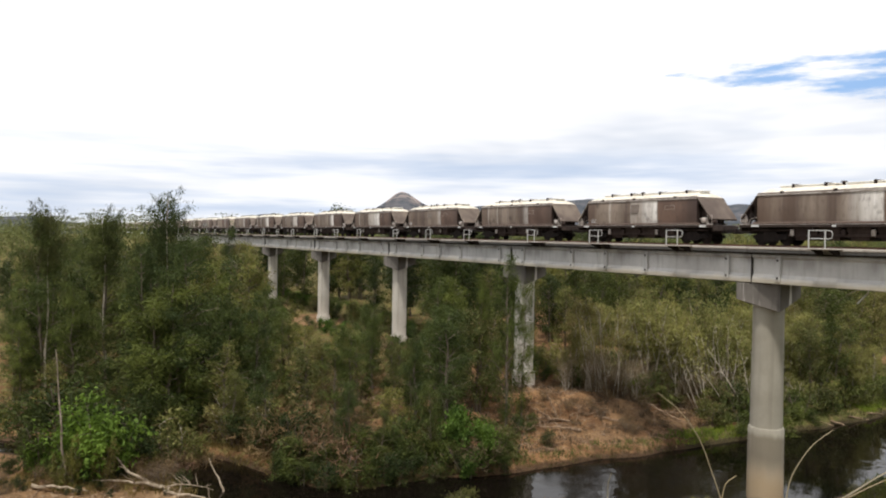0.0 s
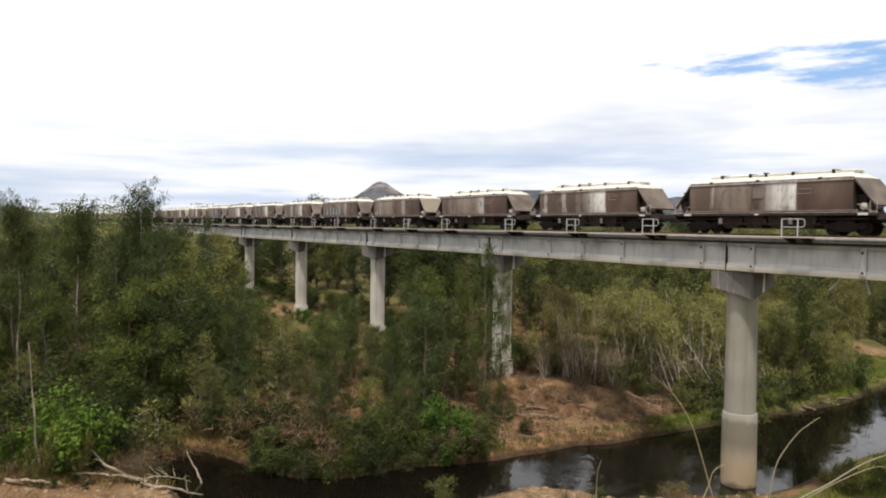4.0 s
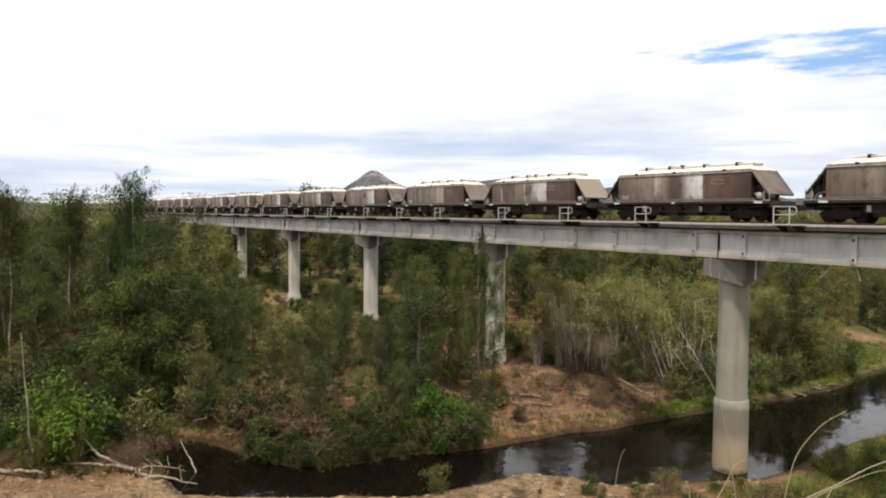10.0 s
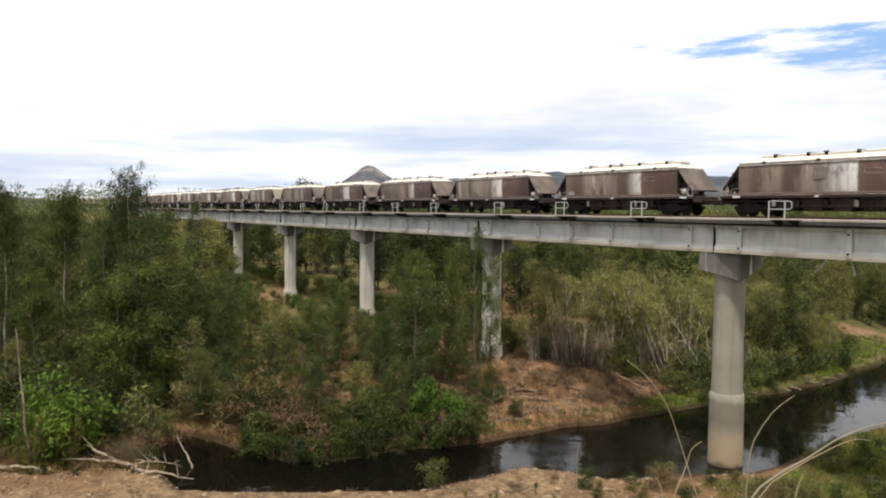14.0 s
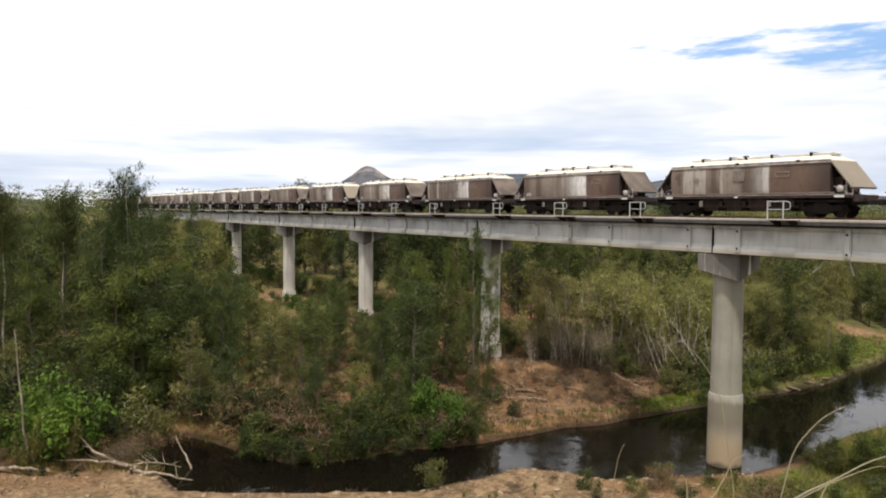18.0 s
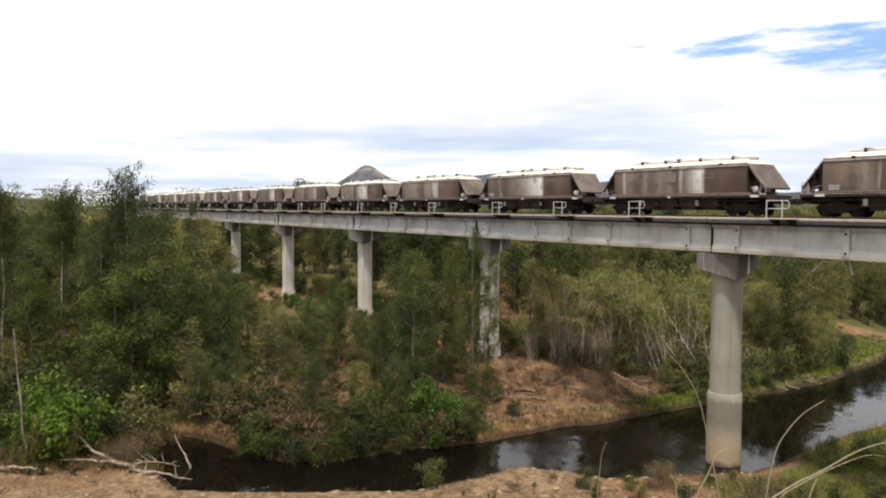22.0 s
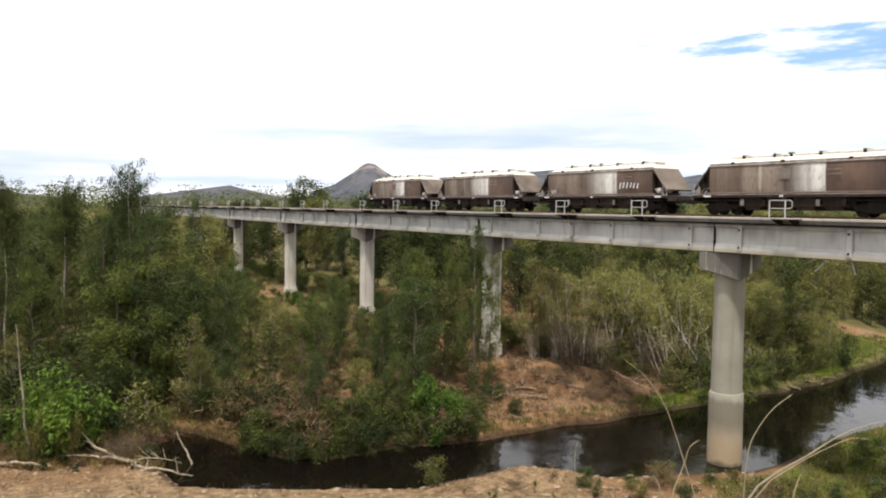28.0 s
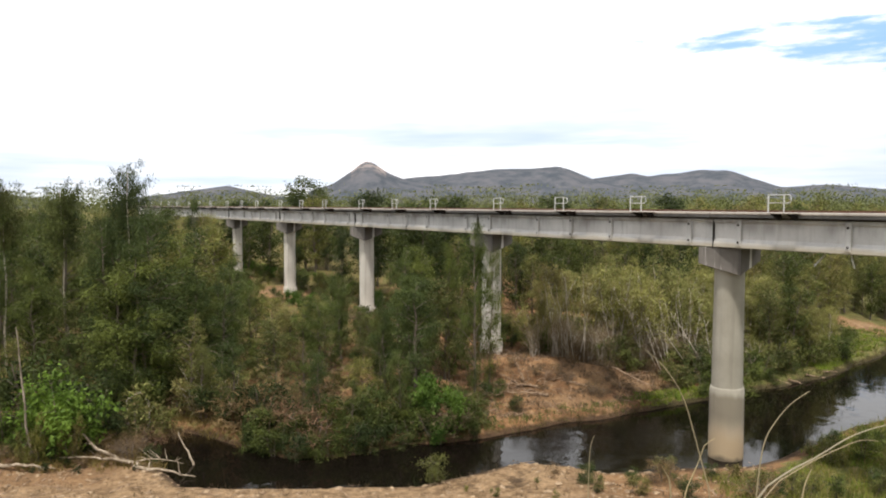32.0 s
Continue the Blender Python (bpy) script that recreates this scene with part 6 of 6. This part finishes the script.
def litter():
    """Fallen sticks and bark over the banks."""
    rng = np.random.default_rng(6)
    b = Build()
    for _ in range(2300):
        if rng.uniform() < 0.95:
            u, w = rng.uniform(-14, 22), rng.uniform(49, 72)
            if w - np.interp(u, FAR_U, FAR_W) < 0.8:
                continue
        else:
            u, w = rng.uniform(-28, 20), rng.uniform(38, 47)
            if np.interp(u, NEAR_U, NEAR_W) - w < 0.3:
                continue
        x, y = xy(u, w)
        z = lie(x, y)
        a, ln = rng.uniform(0, 6.28), rng.uniform(0.3, 1.5) * (1.8 if rng.uniform() < 0.12 else 1)
        p = Vector((x, y, z + 0.03))
        q = p + Vector((math.cos(a) * ln, math.sin(a) * ln, rng.uniform(0.0, 0.3)))
        b.tube((p, q), [rng.uniform(0.015, 0.045), 0.012], 3)
    tagged(new("stick_litter", b.mesh("stick_litter", STICK)), "scattered dead sticks and bark on the banks", "sticks", kind="stuff")


litter()


def stones():
    """Pale stones and lumps of sand on the near bar."""
    rng = np.random.default_rng(16)
    b = Build()
    for _ in range(900):
        u, w = rng.uniform(-30, 20), rng.uniform(39, 47)
        near = np.interp(u, NEAR_U, NEAR_W) - w
        if near < 0.1:
            continue
        x, y = xy(u, w)
        r = rng.uniform(0.03, 0.12) * (2.0 if rng.uniform() < 0.12 else 1)
        bm = bmesh.new()
        bmesh.ops.create_icosphere(bm, subdivisions=1, radius=r)
        for v in bm.verts:
            v.co = Vector((v.co.x * 1.3 + rng.normal() * r * 0.15 + x, v.co.y + rng.normal() * r * 0.15 + y, v.co.z * 0.6 + lie(x, y)))
        b.take(bm)
    tagged(new("bar_stones", b.mesh("bar_stones", STONE)), "pale stones and sand lumps on the near bar", "stones", kind="stuff")


STONE = bark("pale_stone", (0.33, 0.24, 0.15), (0.14, 0.095, 0.06))
stones()


def tufts(name, spots, tall, wide, blades, material, label, seed, thick=0.05):
    rng = np.random.default_rng(seed)
    vs, fs, n0 = [], [], 0
    for u, w in spots:
        x, y = xy(u, w)
        z = lie(x, y)
        n = blades
        c = np.stack([x + rng.normal(size=n) * wide, y + rng.normal(size=n) * wide, np.full(n, z)], 1)
        h = tall * rng.uniform(0.5, 1.3, n)
        ax = rng.normal(size=(n, 3)) * 0.35 + np.array((0, 0, 1))
        v, f = leaf_quads(c + ax / np.linalg.norm(ax, axis=1, keepdims=True) * h[:, None] / 2, ax, h, np.full(n, thick), rng)
        vs.append(v)
        fs.append(f + n0)
        n0 += len(v)
    tagged(new(name, mesh_of(name, np.concatenate(vs), np.concatenate(fs), material)), label, "grass", kind="stuff")


LIME = leaf("bright_grass", (0.06, 0.1, 0.014), (0.17, 0.23, 0.035))
SEDGE = leaf("dark_sedge", (0.035, 0.034, 0.013), (0.13, 0.11, 0.045))
YELLOW = leaf("yellowing_grass", (0.1, 0.08, 0.022), (0.24, 0.17, 0.06))


def grasses():
    rng = np.random.default_rng(8)
    near = [(u, w) for u, w in scatter(16, 42, 34, 58, 0.75, rng) if np.interp(u, NEAR_U, NEAR_W) - w > (0.8 if u > 24 else 2.6)]
    tufts("bank_grass", near, 0.5, 0.25, 26, GRASS, "rough green and straw grass on the near bank", 1)
    far = [(u, w) for u, w in scatter(-14, 60, 46, 92, 1.0, rng) if 0.4 < w - np.interp(u, FAR_U, FAR_W) < (1.6 if u < 22 else 20) and rng.uniform() < 0.8]
    tufts("creek_grass", far, 0.45, 0.25, 16, GRASS, "green grass along the far bank", 2, 0.07)
    dry = [(u, w) for u, w in scatter(-4, 22, 54, 72, 0.62, rng) if w - np.interp(u, FAR_U, FAR_W) > 1.2 and rng.uniform() < 0.38]
    tufts("dry_grass", dry, 0.42, 0.3, 18, DRY, "dry brown grass over the mound", 3, 0.07)
    lime = [(u, w) for u, w in scatter(16.5, 22.5, 59, 66, 0.5, rng) if 0.1 < w - np.interp(u, FAR_U, FAR_W) < 2.2]
    lime += [(u, w) for u, w in scatter(37, 42.5, 70, 78, 0.5, rng) if 0.4 < w - np.interp(u, FAR_U, FAR_W) < 3.2]
    lime += [(u, w) for u, w in scatter(43, 56, 74, 92, 0.8, rng) if 1.0 < w - np.interp(u, FAR_U, FAR_W) < 7 and rng.uniform() < 0.8]
    lime += [(u, w) for u, w in scatter(22, 40, 36, 54, 1.0, rng) if np.interp(u, NEAR_U, NEAR_W) - w > 1.0 and rng.uniform() < 0.6]
    tufts("bright_grass", lime, 0.4, 0.22, 22, LIME, "bright green grass at the water's edge", 5, 0.07)
    rim = [(u, w) for u, w in scatter(3, 17, 51, 66, 0.6, rng) if 0.2 < w - np.interp(u, FAR_U, FAR_W) < 1.6]
    tufts("rim_grass", rim, 0.35, 0.25, 12, GRASS, "green grass along the foot of the mound", 6, 0.06)
    edge = [(u, w) for u, w in scatter(-14, 60, 46, 92, 0.42, rng) if -0.1 < w - np.interp(u, FAR_U, FAR_W) < 0.55 and rng.uniform() < 0.7]
    tufts("edge_grass", edge, 0.42, 0.2, 12, SEDGE, "dark sedge and roots hanging over the waterline", 7, 0.05)
    bar = [(u, w) for u, w in scatter(-30, 20, 39, 46, 0.8, rng) if np.interp(u, NEAR_U, NEAR_W) - w > 0.3 and rng.uniform() < 0.3]
    tufts("bar_grass", bar, 0.26, 0.2, 14, DRY, "dry brown tufts on the near sand bar", 9, 0.04)
    left = [(u, w) for u, w in scatter(-30, -13.5, 48, 62, 0.6, rng) if 0.0 < w - np.interp(u, FAR_U, FAR_W) < 4]
    left += [(u, w) for u, w in scatter(-30, -17.5, 44.3, 51, 0.5, rng) if np.interp(u, NEAR_U, NEAR_W) - w > 0.0 and (w > 45 or rng.uniform() < 0.4)]
    tufts("yellow_grass", left, 0.5, 0.25, 16, YELLOW, "yellowing grass on the far bank", 4, 0.07)


grasses()


def stalk(name, foot, points, thick, label):
    """A tall dry grass stem close to the camera; points are offsets from its foot."""
    root = empty(name, Matrix.Translation(foot), label, "grass", "tall dry grass stems by the camera")
    k = [Vector((0, 0, 0))] + points
    fine = []
    for i in range(len(k) - 1):
        a, b0, c, d = (k[i - 1] if i > 1 else 2 * k[i] - k[i + 1]), k[i], k[i + 1], (k[min(i + 2, len(k) - 1)] if i > 0 else 2 * k[1] - k[0])
        for j in range(5):
            t = j / 5
            fine.append(0.5 * (2 * b0 + (c - a) * t + (2 * a - 5 * b0 + 4 * c - d) * t * t + (3 * b0 - a - 3 * c + d) * t ** 3))
    fine.append(k[-1])
    b = Build().tube(fine, [thick * 0.62 * (1 - 0.65 * i / len(fine)) for i in range(len(fine))], 5)
    child("stem", b.mesh("stem", STRAW, True), root)
    return root


def stem_points(w, pts):
    """Points across and down from the eye (per metre away) of a stem that stands w metres off, run on to the ground."""
    out = [(a * w, w, EYE[2] - d * w) for a, d in pts]
    (u0, _, z0), (u1, _, z1) = out[0], out[1]
    z = float(height(u0, w))
    u = u0 - (u1 - u0) / (z1 - z0) * (z0 - z) * 0.5
    world = [Vector((*xy(a, b), c)) for a, b, c in [(u, w, z)] + out]
    return world[0], [p - world[0] for p in world[1:]]


STALKS = []
SWAY = ((0, -4.0), (1, -1.2), (2, 1.0), (3, 0.4), (6, -3.8), (7, 0.0), (8, 1.2), (9, 2.8), (10, 5.3), (11, 1.6), (12, 4.5), (13, -3.0), (14, -3.3), (17, 6.0), (18, 6.3), (19, 4.1), (20, -0.2), (21, 1.0), (22, 2.7), (23, -1.9), (24, -3.7), (25, -4.5), (28, -3.6), (29, -2.2), (30, -0.2), (31, 2.2), (32, -0.5))
for away, thick, share, pts in (
    (2.6, 0.0045, 1.0, ((0.372, 0.392), (0.362, 0.356), (0.349, 0.308), (0.335, 0.264), (0.311, 0.225), (0.282, 0.198))),
    (2.5, 0.0045, 0.9, ((0.440, 0.392), (0.444, 0.356), (0.449, 0.33), (0.459, 0.308), (0.482, 0.278), (0.510, 0.258))),
    (2.2, 0.0055, 0.5, ((0.454, 0.392), (0.486, 0.37), (0.520, 0.352), (0.564, 0.325), (0.604, 0.310), (0.65, 0.302))),
    (2.3, 0.0032, 0.5, ((0.470, 0.385), (0.515, 0.358), (0.560, 0.336), (0.585, 0.328), (0.605, 0.33))),
    (2.5, 0.0045, 0.9, ((0.343, 0.392), (0.352, 0.372), (0.359, 0.355), (0.366, 0.335), (0.38, 0.325))),
    (2.4, 0.0055, 0.6, ((0.318, 0.392), (0.316, 0.38), (0.309, 0.368))),
    (2.4, 0.0055, 0.6, ((0.505, 0.392), (0.509, 0.38), (0.514, 0.368))),
    (2.7, 0.0035, 1.0, ((0.205, 0.392), (0.206, 0.36), (0.208, 0.335), (0.213, 0.32))),
):
    foot, offsets = stem_points(away, pts)
    STALKS.append((stalk("grass_stem", foot, offsets, thick, "tall dry straw-coloured grass stem by the camera"), share))
motions()
